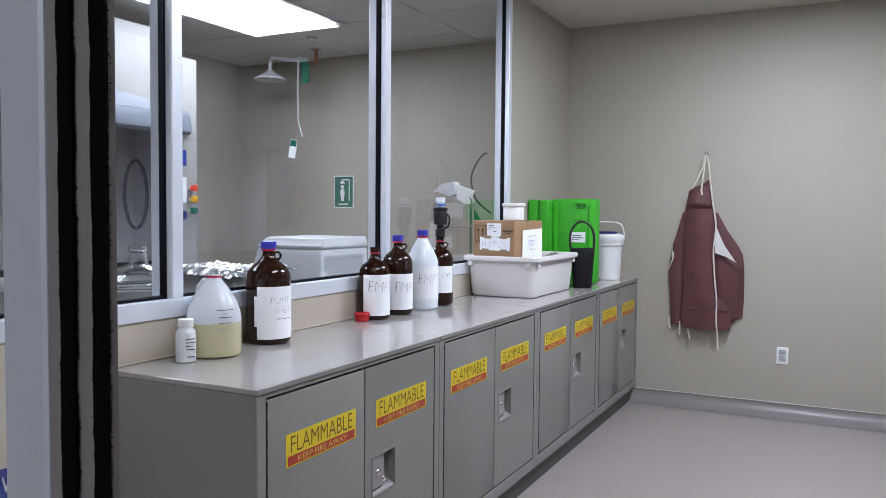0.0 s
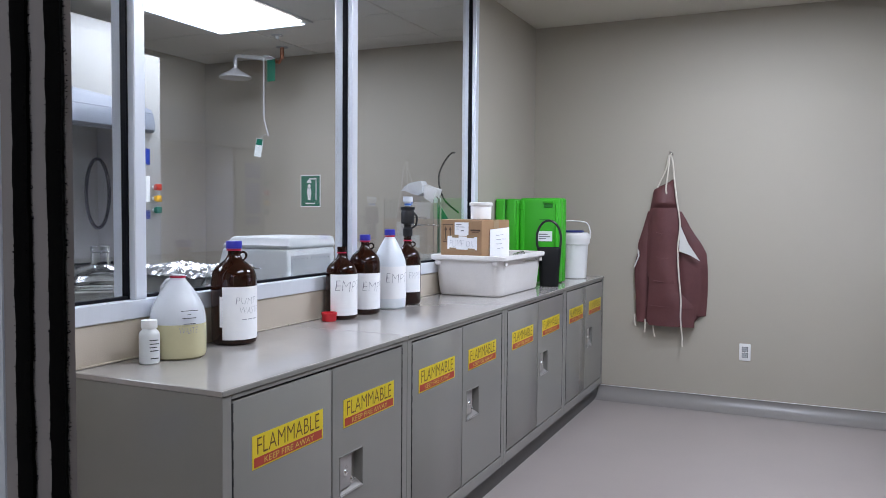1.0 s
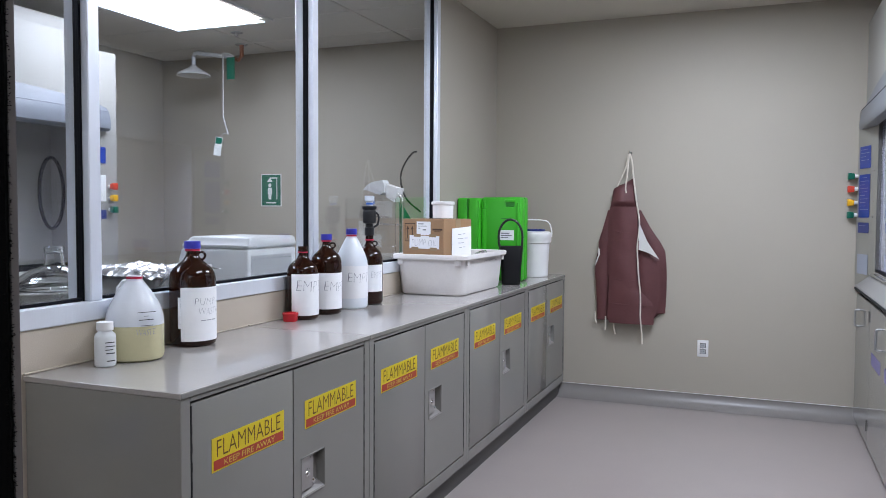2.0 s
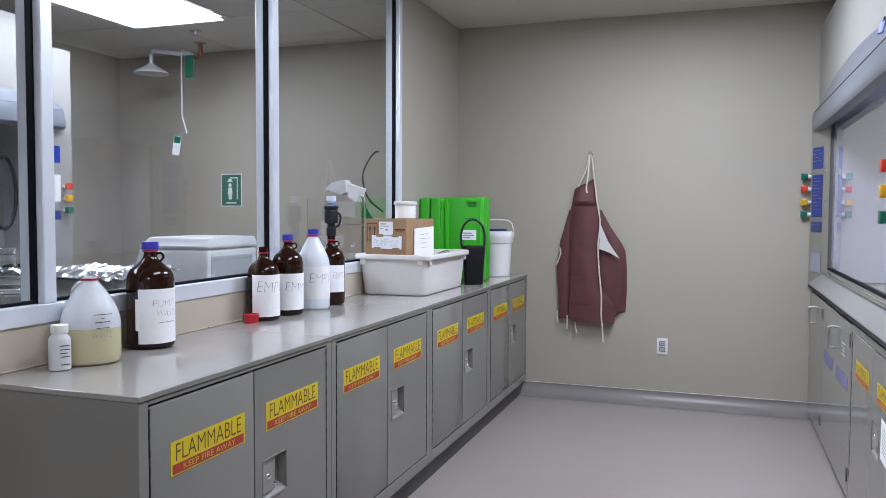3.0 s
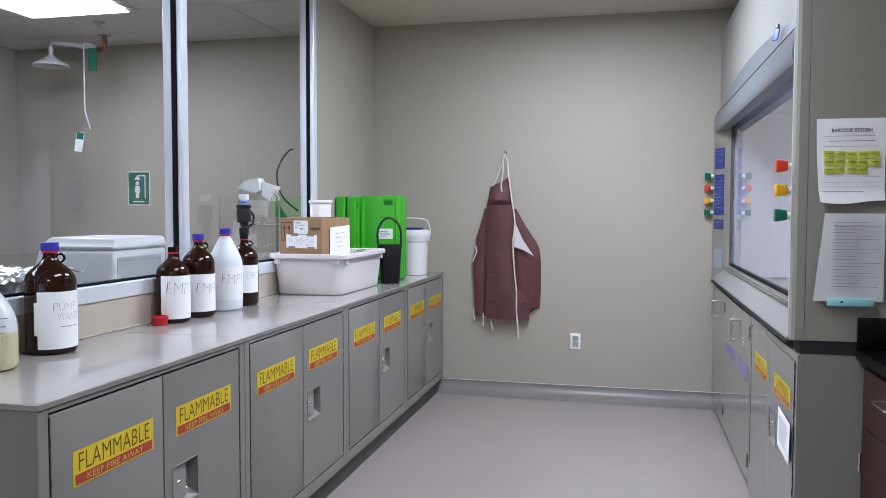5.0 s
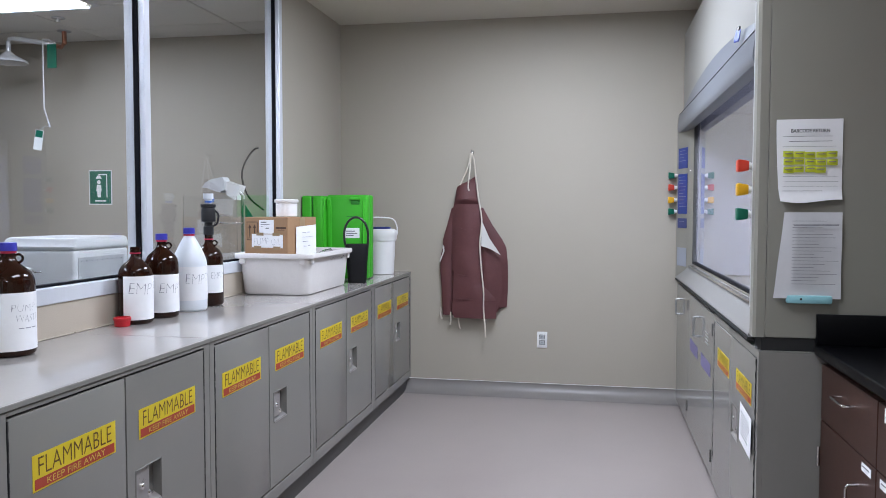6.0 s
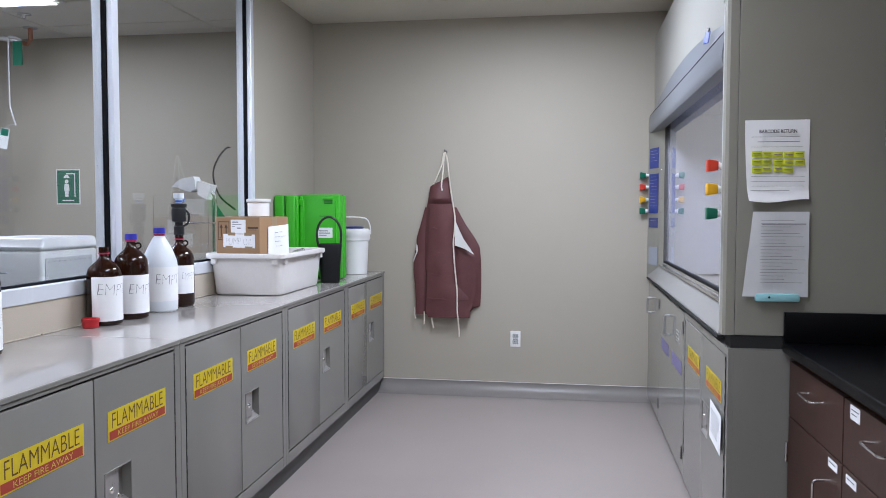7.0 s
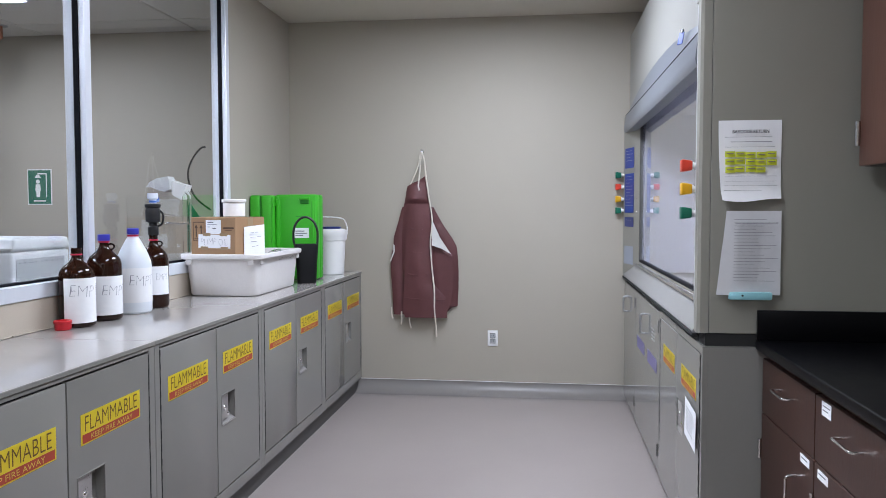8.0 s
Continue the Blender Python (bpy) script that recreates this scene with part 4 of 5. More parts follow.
part("handwriting", bars([(a, b, z, h * 0.42) for a, b, z, h in rr], 0.001), "pen", gal, "", pose(0.030, -0.0865, 0, 0, 0, 20))
part("handwriting", text_mesh("WASTE", 0.058, 0.020, 0.0012, shear=0.15, thin=0.018), "pencil", gal, "", pose(0.032, -0.0868, 0.100, 0, 0, 21))

sx, sy = -1.776, 1.787
sb = thing("sample_bottle", "small white plastic bottle with handwritten notes", "bottle", (sx, sy, ZB), facing(sx, sy))
sb.scale = (0.91, 0.91, 0.92)
part("body", lathe([(0.028, 0.0), (0.0325, 0.004), (0.0325, 0.092), (0.030, 0.102), (0.022, 0.110), (0.021, 0.114)], 36), "milky", sb)
part("cap", lathe([(0.0245, 0.1145), (0.025, 0.118), (0.0245, 0.139), (0.022, 0.1405)], 48, flute=1), "white_plastic", sb, "white ribbed screw cap")
part("handwriting", bars([(-0.010, 0.018, 0.078, 0.0028), (-0.009, 0.020, 0.066, 0.0025), (-0.010, 0.014, 0.055, 0.0025), (-0.008, 0.018, 0.044, 0.003), (-0.006, 0.018, 0.020, 0.003)], 0.001), "pen", sb, "", pose(0.010, -0.0305, 0, 0, 0, 18))

rc = thing("loose_cap", "red screw cap lying on the steel top", "cap", (-1.806, 2.800, ZB))
part("shell", lathe([(0.026, 0.0), (0.028, 0.002), (0.029, 0.012), (0.029, 0.024)], 44, flute=1), "red_cap", rc)
part("collar", lathe([(0.0315, 0.0242), (0.0325, 0.027), (0.0325, 0.034), (0.030, 0.036), (0.024, 0.036), (0.024, 0.026)], 44), "red_cap", rc)

# tote with carton
def tray_shell(w0, d0, w1, d1, h, t=0.004, corner=0.05, n=6):
    """An open tapered tub with rounded corners and a rolled rim."""
    def ring(w, d, z, c):
        out = []
        for qx, qy, a0 in ((1, 1, 0), (-1, 1, 90), (-1, -1, 180), (1, -1, 270)):
            for k in range(n + 1):
                a = radians(a0 + 90 * k / n)
                out.append((qx * (w / 2 - c) + c * math.cos(a), qy * (d / 2 - c) + c * math.sin(a), z))
        return out
    levels = [ring(w0 - 0.02, d0 - 0.02, 0.0, corner), ring(w0, d0, 0.008, corner)]
    for k in (0.35, 0.7, 1.0):
        levels.append(ring(w0 + (w1 - w0) * k, d0 + (d1 - d0) * k, 0.008 + (h - 0.033) * k, corner))
    levels += [ring(w1 + 0.036, d1 + 0.036, h - 0.024, corner), ring(w1 + 0.044, d1 + 0.044, h - 0.020, corner), ring(w1 + 0.044, d1 + 0.044, h - 0.006, corner), ring(w1 + 0.034, d1 + 0.034, h, corner),
               ring(w1 - 0.004, d1 - 0.004, h - 0.001, corner), ring(w0 - 0.008, d0 - 0.008, 0.012, corner)]
    bm = bmesh.new()
    vs = [[bm.verts.new(p) for p in lv] for lv in levels]
    for a, b in zip(vs, vs[1:]):
        for i in range(len(a)):
            j = (i + 1) % len(a)
            bm.faces.new((a[i], a[j], b[j], b[i]))
    bm.faces.new(list(reversed(vs[0])))
    bm.faces.new(vs[-1])
    return bm


def rounded_ring(w, d, z, c, n=6):
    out = []
    for qx, qy, a0 in ((1, 1, 0), (-1, 1, 90), (-1, -1, 180), (1, -1, 270)):
        for k in range(n + 1):
            a = radians(a0 + 90 * k / n)
            out.append((qx * (w / 2 - c) + c * math.cos(a), qy * (d / 2 - c) + c * math.sin(a), z))
    return out


def loft(rings, cap=True, loop=False):
    bm = bmesh.new()
    vs = [[bm.verts.new(p) for p in r] for r in rings]
    for a, b in list(zip(vs, vs[1:])) + ([(vs[-1], vs[0])] if loop else []):
        for i in range(len(a)):
            j = (i + 1) % len(a)
            bm.faces.new((a[i], a[j], b[j], b[i]))
    if cap:
        bm.faces.new(list(reversed(vs[0])))
        bm.faces.new(vs[-1])
    return bm


def tub_body(w0, d0, w1, d1, h):
    out = [rounded_ring(w0 - 0.03, d0 - 0.03, 0.0, 0.05), rounded_ring(w0 - 0.008, d0 - 0.008, 0.004, 0.05), rounded_ring(w0, d0, 0.014, 0.05)]
    out += [rounded_ring(w0 + (w1 - w0) * k, d0 + (d1 - d0) * k, 0.014 + (h - 0.014) * k, 0.05) for k in (0.3, 0.6, 1.0)]
    return loft(out + [rounded_ring(w1 - 0.008, d1 - 0.008, h, 0.047), rounded_ring(w0 - 0.008, d0 - 0.008, 0.012, 0.047)])


def tub_rim(w, d, z0, z1):
    return loft([rounded_ring(w + a, d + a, z, 0.055) for a, z in ((0.001, z0), (0.034, z0 - 0.002), (0.044, z0 + 0.003), (0.046, z1 - 0.006), (0.040, z1), (0.014, z1 + 0.0005), (-0.006, z1 - 0.004), (-0.006, z0))], cap=False, loop=True)


TX, TY = -1.677, 4.305
tub = thing("storage_tub", "scuffed white plastic tub holding a carton", "tub", (TX, TY, ZB))
part("body", tub_body(0.372, 0.665, 0.402, 0.705, 0.200), "tub", tub)
part("rim", tub_rim(0.402, 0.705, 0.196, 0.222), "tub", tub, "wide rolled rim")
for qx, qy, rz in ((0.195, -0.3575, 0), (-0.195, -0.3575, 0), (0.2065, 0.30, 90), (0.2065, -0.30, 90)):
    part("stacking_lug", cube(-0.016, 0.016, -0.006, 0.006, 0.166, 0.1955, 0.003, 1), "tub", tub, "", pose(qx * (0.86 if rz == 0 else 1.0), qy, 0, 0, 0, rz))
bx = thing("carton", "brown cardboard carton labelled PUMP OIL, in the tub", "carton", (-1.712, 4.158, ZB + 0.0125), -9)
CW, CD, CH = 0.266, 0.305, 0.402
part("box", cube(-CW / 2, CW / 2, -CD / 2, CD / 2, 0.0, CH, 0.003, 1), "card", bx)
part("flap_seam", cube(-CW / 2 + 0.002, CW / 2 - 0.002, -0.0012, 0.0012, CH, CH + 0.001), "card_ink", bx)
part("tape_strip", cube(-0.028, 0.028, -CD / 2 - 0.0008, -CD / 2, CH - 0.05, CH), "tape", bx, "tan packing tape", pose(CW / 2 - 0.0, 0, 0, 0, 0, 90) @ pose(0, CW / 2 - 0.0, 0) @ pose(0, CD / 2 - CW / 2 - 0.0002, 0))
fr = bmesh.new()
for x0, x1, z0, z1 in ((-0.034, 0.034, -0.05, -0.046), (-0.034, 0.034, 0.046, 0.05), (-0.034, -0.031, -0.046, 0.046), (0.031, 0.034, -0.046, 0.046), (-0.026, 0.026, -0.040, -0.036)):
    box(fr, x0, x1, -0.0006, 0.0, z0, z1)
for ax in (-0.015, 0.015):
    box(fr, ax - 0.003, ax + 0.003, -0.0006, 0.0, -0.032, 0.018)
    prism([(ax - 0.010, 0.016), (ax + 0.010, 0.016), (ax, 0.036)], "y", -0.0006, 0.0, fr)
part("arrow_print", fr, "card_ink", bx, "printed this-way-up arrows", pose(-CW / 2 + 0.047, -CD / 2 - 0.0002, CH - 0.075))
sh = part("shipping_label", cube(-0.045, 0.045, -0.0008, 0.0, -0.037, 0.037), "paper", bx, "white shipping label", pose(0.003, -CD / 2 - 0.0002, CH - 0.052))
part("printing", bars([(-0.035, 0.0, 0.024, 0.005), (-0.035, 0.02, 0.012, 0.003), (-0.005, 0.015, -0.008, 0.006), (-0.035, -0.02, 0.0, 0.003)], 0.0016), "grey_ink", sh)
part("carton_print", bars([(-0.045, 0.045, 0.0, 0.014), (-0.03, 0.03, -0.016, 0.004)], 0.0006), "card_ink", bx, "", pose(0.092, -CD / 2 - 0.0002, CH - 0.058) @ Matrix.Diagonal((0.7, 1, 0.7, 1)))
pl = part("name_label", cube(-0.096, 0.096, -0.0010, 0.0, -0.036, 0.036), "paper", bx, "white label reading PUMP OIL", pose(0.008, -CD / 2 - 0.0012, CH - 0.128, 0, 0.8, 0))
part("handwriting", text_mesh("PUMP OIL", 0.160, 0.034, 0.0016, shear=0.1, thin=0.031), "pencil", pl, "", pose(0, -0.0004, -0.002))
for ox, oz in ((-0.045, 0.036), (0.055, 0.037), (-0.06, -0.036), (0.06, -0.036)):
    part("tape_strip", cube(-0.022, 0.022, -0.0006, 0.0, -0.008, 0.008), "tape", pl, "tan tape", pose(ox, -0.0012, oz))
nt = part("side_note", sheet(lambda u, v: (0.215 * (u - 0.5), -0.004 - 0.012 * (1 - v) * abs(u - 0.4), 0.165 * (v - 0.5) + 0.010 * u), 6, 5, 0.0006), "paper", bx, "white handwritten note", pose(CW / 2 + 0.0004, 0.030, CH - 0.135, 0, 2, 0) @ TO_X)
part("handwriting", bars([(-0.055, -0.02, 0.050, 0.003), (-0.005, 0.025, 0.052, 0.003), (-0.055, 0.000, 0.026, 0.0025), (0.012, 0.060, 0.028, 0.0025), (-0.050, 0.010, 0.002, 0.003), (-0.035, -0.005, -0.024, 0.0025), (0.008, 0.030, -0.022, 0.0025)], 0.001), "pencil", nt, "", pose(0, -0.013, 0))

jr = thing("white_jar", "white plastic jar with lid standing on the carton", "jar", (-1.715, 4.245, ZB + 0.0125 + CH + 0.001))
part("body", lathe([(0.056, 0.0), (0.059, 0.003), (0.060, 0.074), (0.058, 0.078)], 40), "white_plastic", jr)
part("lid", lathe([(0.066, 0.0785), (0.067, 0.082), (0.067, 0.094), (0.063, 0.097)], 40), "white_plastic", jr, "white snap lid")
bg = solid("plastic_bag", sheet(lambda u, v: (0.12 * (u - 0.5), 0.26 * (v - 0.5), 0.05 * math.sin(math.pi * u) * math.sin(math.pi * v) + 0.016 * noise.noise((7 * u, 9 * v, 0.3))), 14, 18, 0.0008), "clear", "crumpled clear plastic bag in the tub", "bag", at=pose(-1.535, 4.42, ZB + 0.175))

# green cases
def green_case(x, y, w, d, h, rz, label, sticker):
    c = thing("equipment_case", label, "case", (x, y, ZB), rz, group="green cases")
    for k, (y0, y1) in enumerate(((-d / 2, -0.002), (0.002, d / 2))):
        s = part("shell", cube(-w / 2, w / 2, y0, y1, 0.004, h, 0.014, 3), "green", c, "moulded green half shell")
        for q in (-1, 1):
            part("rib", cube(q * w * 0.40 - 0.006, q * w * 0.40 + 0.006, (y0 - 0.006) if k == 0 else y1 - 0.004, (y0 + 0.004) if k == 0 else y1 + 0.006, 0.03, h - 0.035, 0.004, 1), "green", s)
    part("seam", cube(-w / 2 + 0.004, w / 2 - 0.004, -0.0019, 0.0019, 0.008, h - 0.004), "green_dark", c, "dark green seam")
    part("handle_recess", cube(w * 0.10, w * 0.32, -d / 2 - 0.0042, -d / 2 + 0.004, h - 0.062, h - 0.012, 0.004, 1), "green_dark", c, "handle recess drawn as a block in shaded green")
    part("carry_handle", cube(w * 0.08, w * 0.34, -d / 2 - 0.012, -d / 2 - 0.001, h - 0.036, h - 0.014, 0.005, 2), "green", c, "moulded carry handle")
    part("edge_ridge", cube(-w / 2 + 0.004, -w / 2 + 0.026, -d / 2 - 0.010, -d / 2 + 0.003, 0.02, h - 0.012, 0.005, 2), "green", c)
    part("latch", cube(-w / 2 + 0.002, -w / 2 + 0.030, -d / 2 - 0.015, -d / 2 - 0.004, h - 0.075, h - 0.030, 0.004, 1), "green", c, "green clip latch")
    part("foot", cube(-w * 0.3, -w * 0.2, -d / 2 + 0.01, d / 2 - 0.01, 0.0, 0.0039), "green_dark", c)
    part("foot", cube(w * 0.2, w * 0.3, -d / 2 + 0.01, d / 2 - 0.01, 0.0, 0.0039), "green_dark", c)
    part("emblem", bars([(-0.032, 0.032, 0.0, 0.006)], 0.001), "green_dark", c, "", pose(0.03, -d / 2 - 0.0002, h - 0.14))
    if sticker:
        st = part("sticker", cube(-0.05, 0.05, -0.001, 0.0, -0.033, 0.033), "paper", c, "small white sticker", pose(0.035, -d / 2 - 0.0004, h - 0.248))
        part("printing", bars([(-0.04, 0.02, 0.012, 0.006), (-0.04, 0.035, -0.002, 0.006), (-0.04, 0.01, -0.016, 0.005)], 0.0016), "grey_ink", st)
    return c


green_case(-1.592, 5.04, 0.275, 0.150, 0.552, 0, "bright green moulded plastic case standing upright", True)
green_case(-1.802, 5.035, 0.300, 0.145, 0.546, 90, "bright green plastic case standing edge-on", False)

# black carrier with loop handle
bc = thing("black_container", "slim black container with tall loop handle", "container", (-1.462, 4.765, ZB), facing(-1.46, 4.8))
part("body", loft([rounded_ring(w, d, z, c, 5) for w, d, z, c in ((0.108, 0.088, 0.0, 0.024), (0.116, 0.096, 0.005, 0.026), (0.128, 0.106, 0.12, 0.028), (0.144, 0.116, 0.236, 0.028), (0.140, 0.112, 0.242, 0.026), (0.132, 0.104, 0.242, 0.024), (0.126, 0.098, 0.215, 0.022))]), "black_matt", bc)
part("handle", tube([(-0.066, -0.01, 0.215), (-0.078, -0.01, 0.26)] + arc((-0.006, -0.01, 0.30), 0.074, 180, 0, 18, "xz", 0.108) + [(0.067, -0.01, 0.27), (0.064, -0.01, 0.215)], 0.0075, 10), "black_plastic", bc, "black rubber loop")
# bucket
bk = thing("bucket", "white plastic bucket with raised bail handle", "bucket", (-1.490, 5.455, ZB), facing(-1.48, 5.5) + 8)
part("pail", lathe([(0.080, 0.0), (0.084, 0.004), (0.094, 0.236), (0.100, 0.238), (0.102, 0.246), (0.1015, 0.262), (0.104, 0.266), (0.105, 0.304), (0.102, 0.312), (0.094, 0.311)], 44), "white_plastic", bk)
part("lid", lathe([(0.094, 0.3115), (0.094, 0.318), (0.090, 0.320)], 40), "white_plastic", bk, "white lid inside the rim")
part("tray", lathe([(0.070, 0.3205), (0.076, 0.323), (0.078, 0.334), (0.074, 0.334), (0.070, 0.326)], 32), "navy_label", bk, "shallow dark blue tray on the lid", pose(-0.014, 0.0, 0.0))
for q in (-1, 1):
    part("ear", cube(q * 0.099 - 0.006, q * 0.099 + 0.006, -0.018, 0.018, 0.245, 0.305, 0.004, 2), "white_plastic", bk, "moulded handle ear")
part("bail", tube(smooth_line([(-0.106, -0.004, 0.28), (-0.104, -0.015, 0.34), (-0.090, -0.02, 0.390), (-0.060, -0.02, 0.402), (0.04, -0.018, 0.398), (0.085, -0.015, 0.382), (0.106, -0.01, 0.33), (0.108, -0.004, 0.28)]), 0.005, 8), "white_plastic", bk, "white bail handle")

# ---- apron on the far wall ----
ap = thing("apron", "maroon coated apron hanging from a wall hook", "apron", (0, Y_FAR, 0))
def cloth(rows, depth, folds, amp, thick=0.003, phase=0.0, bulge=0.0, z_fold=0.0):
    """A hanging sheet between left and right edges given at heights (z, left, right), standing depth off the wall."""
    zs = [r[0] for r in rows]
    def fn(u, v):
        z = zs[0] + (zs[-1] - zs[0]) * v
        for (za, la, ra), (zb, lb2, rb) in zip(rows, rows[1:]):
            if za >= z >= zb:
                k = (za - z) / (za - zb)
                l, r = la + (lb2 - la) * k, ra + (rb - ra) * k
                break
        x = l + (r - l) * u
        y = -depth - amp * (0.4 + 0.6 * v) * math.sin(folds * math.pi * u + phase) - 0.006 * noise.noise((x * 9, z * 7, phase)) - 0.02 * math.sin(math.pi * u)
        if bulge and z > z_fold:   # cloth that sags over and tucks under at z_fold
            k = (z - z_fold) / 0.04
            y -= bulge * math.sin(math.pi * u) ** 0.4 * (k if k < 1 else max(0.0, 1 - (k - 1) / 3.2))
        return (x, y, z)
    return sheet(fn, 26, 60, thick)


part("back_layer", cloth([(1.360, -1.030, -0.800), (1.24, -1.062, -0.735), (1.135, -1.092, -0.662), (1.075, -1.094, -0.630), (0.985, -1.114, -0.620), (0.90, -1.114, -0.617), (0.776, -1.104, -0.617), (0.640, -1.098, -0.624), (0.628, -1.098, -0.668), (0.575, -1.094, -0.72)], 0.020, 5, 0.015, phase=0.6), "apron", ap)
part("bib", cloth([(1.580, -0.866, -0.850), (1.55, -0.910, -0.846), (1.535, -0.950, -0.844), (1.510, -0.990, -0.840), (1.44, -1.000, -0.832), (1.33, -1.022, -0.806), (1.10, -1.028, -0.800), (0.90, -1.026, -0.795)], 0.036, 2, 0.007, phase=0.2, bulge=0.030, z_fold=1.378), "apron", ap)
fp = part("folded_panel", cloth([(1.385, -0.986, -0.826), (1.375, -0.990, -0.824), (1.075, -1.000, -0.802), (0.80, -1.010, -0.790), (0.705, -1.014, -0.700), (0.60, -1.020, -0.694), (0.560, -1.000, -0.696)], 0.064, 1, 0.006, phase=0.1), "apron", ap, "front panel folded over")
for z, xa, xb in ((0.706, -1.006, -0.700), (1.214, -0.960, -0.87), (1.045, -0.96, -0.88), (0.880, -0.975, -0.83)):
    part("crease", tube([(xa + (xb - xa) * k / 6, -0.087 - 0.004 * math.sin(k), z - 0.006 * math.sin(k * 0.5) - 0.012 * k / 6) for k in range(7)], 0.0022, 6), "apron", fp)
part("side_flap", cloth([(1.090, -0.815, -0.785), (1.010, -0.815, -0.662), (0.90, -0.815, -0.655), (0.74, -0.81, -0.655), (0.62, -0.80, -0.684)], 0.044, 2, 0.008, phase=0.9), "apron", ap, "front panel's side hanging below the turned lining")
bm = prism([(-0.798, 1.265), (-0.742, 1.140), (-0.662, 1.022), (-0.730, 1.062), (-0.802, 1.086)], "y", -0.094, -0.091)
part("turned_lining", bm, "apron_back", ap, "white underside turned outwards")
part("turned_lining", prism([(-1.092, 1.095), (-1.080, 1.080), (-1.078, 1.045), (-1.110, 0.960), (-1.114, 0.972), (-1.090, 1.04)], "y", -0.052, -0.050), "apron_back", ap, "narrow strip of pale underside")
for pts in (
    [(-0.888, -0.052, 1.752), (-0.905, -0.05, 1.66), (-0.945, -0.055, 1.56), (-0.962, -0.056, 1.525)],
    [(-0.884, -0.055, 1.752), (-0.893, -0.06, 1.62), (-0.902, -0.068, 1.52), (-0.897, -0.070, 1.48)],
    [(-0.880, -0.052, 1.756), (-0.862, -0.055, 1.70), (-0.848, -0.06, 1.58), (-0.828, -0.068, 1.44), (-0.803, -0.075, 1.29), (-0.803, -0.088, 1.20), (-0.812, -0.090, 1.10), (-0.800, -0.092, 0.92), (-0.784, -0.092, 0.76), (-0.783, -0.090, 0.62), (-0.772, -0.088, 0.50), (-0.768, -0.088, 0.425)],
    [(-1.106, -0.042, 0.63), (-1.106, -0.042, 0.58), (-1.098, -0.042, 0.545)],
    [(-1.030, -0.06, 0.60), (-1.030, -0.055, 0.545), (-1.034, -0.05, 0.505)],
    [(-0.975, -0.06, 0.600), (-0.972, -0.055, 0.53), (-0.962, -0.05, 0.478)],
):
    part("tie_cord", tube(smooth_line(pts), 0.0055, 8), "cord", ap, "off-white cotton tie")
hk = thing("wall_hook", "small metal hook on the taupe wall", "hook", (-0.882, Y_FAR, 1.760))
part("plate", lathe([(0.014, 0.0), (0.014, 0.004)], 16), "chrome", hk, "", pose(0, 0, 0, 90, 0, 0))
part("peg", tube([(0, -0.003, 0), (0, -0.035, -0.004), (0, -0.055, 0.0), (0, -0.062, 0.016)], 0.005, 8), "chrome", hk)

# outlet
ol = thing("wall_outlet", "white duplex wall outlet with pale plate", "outlet", (-0.368, Y_FAR, 0.408))
part("plate", cube(-0.0365, 0.0365, -0.006, 0.0, -0.058, 0.058, 0.003, 2), "white_plastic", ol)
for q in (-1, 1):
    part("socket_gap", cube(-0.0195, 0.0195, -0.0066, -0.0061, q * 0.0205 - 0.0165, q * 0.0205 + 0.0165), "dark", ol, "dark gap round the socket")
    f = part("socket", cube(-0.017, 0.017, -0.009, -0.0067, q * 0.0205 - 0.014, q * 0.0205 + 0.014, 0.004, 2), "vent", ol, "grey socket face")
    for sx_ in (-0.006, 0.006):
        part("slot", cube(sx_ - 0.0013, sx_ + 0.0013, -0.0096, -0.0092, q * 0.0205 - 0.003, q * 0.0205 + 0.006), "dark", f)
part("screw", lathe([(0.003, 0.0), (0.003, 0.001)], 8), "chrome", ol, "", pose(0, -0.0062, 0, 90, 0, 0))

# blue safety sign low on the window wall near the doorway
bs = solid("blue_sign", cube(-0.15, 0.038, -0.004, 0.0, -0.12, 0.0, 0.001, 1), "blue_label", "blue safety sign with white letters on the wall", "sign", at=pose(X_WIN + 0.0005, 1.287, 0.693) @ TO_X)
part("lettering", text_mesh("VA", 0.048, 0.042, 0.0046), "sign_white", bs, "", pose(0.010, 0, -0.040))
part("lettering", bars([(-0.02, 0.002, 0, 0.03), (0.010, 0.030, 0, 0.03)], 0.0046), "sign_white", bs, "", pose(0, 0, -0.095))

# ---- the room behind the glass ----
# emergency shower
es = thing("emergency_shower", "ceiling-hung emergency shower with pull rod", "shower", (0.012, 0, 0))
HX, HY, HZ2 = -4.35, 5.28, 2.44
part("shower_head", lathe([(0.020, 0.085), (0.030, 0.075), (0.045, 0.060), (0.085, 0.040), (0.128, 0.015), (0.134, 0.0), (0.120, 0.002)], 36), "galv", es, "bright domed metal shower head", pose(HX, HY, HZ2))
part("supply_pipe", tube([(HX, HY, HZ2 + 0.08), (HX, HY, HZ2 + 0.15), (HX + 0.012, HY, HZ2 + 0.175), (HX + 0.04, HY, HZ2 + 0.182), (-4.06, 5.34, 2.585), (-4.03, 5.36, 2.580)], 0.018, 12), "galv", es)
part("drop_pipe", tube([(-4.03, 5.36, 2.575), (-3.975, 5.37, 2.56), (-3.945, 5.37, 2.585), (-3.945, 5.37, Z_LAB)], 0.017, 12), "copper", es, "copper drop pipe")
part("ceiling_plate", lathe([(0.05, -0.006), (0.05, 0.0)], 20), "galv", es, "", pose(-3.945, 5.37, Z_LAB))
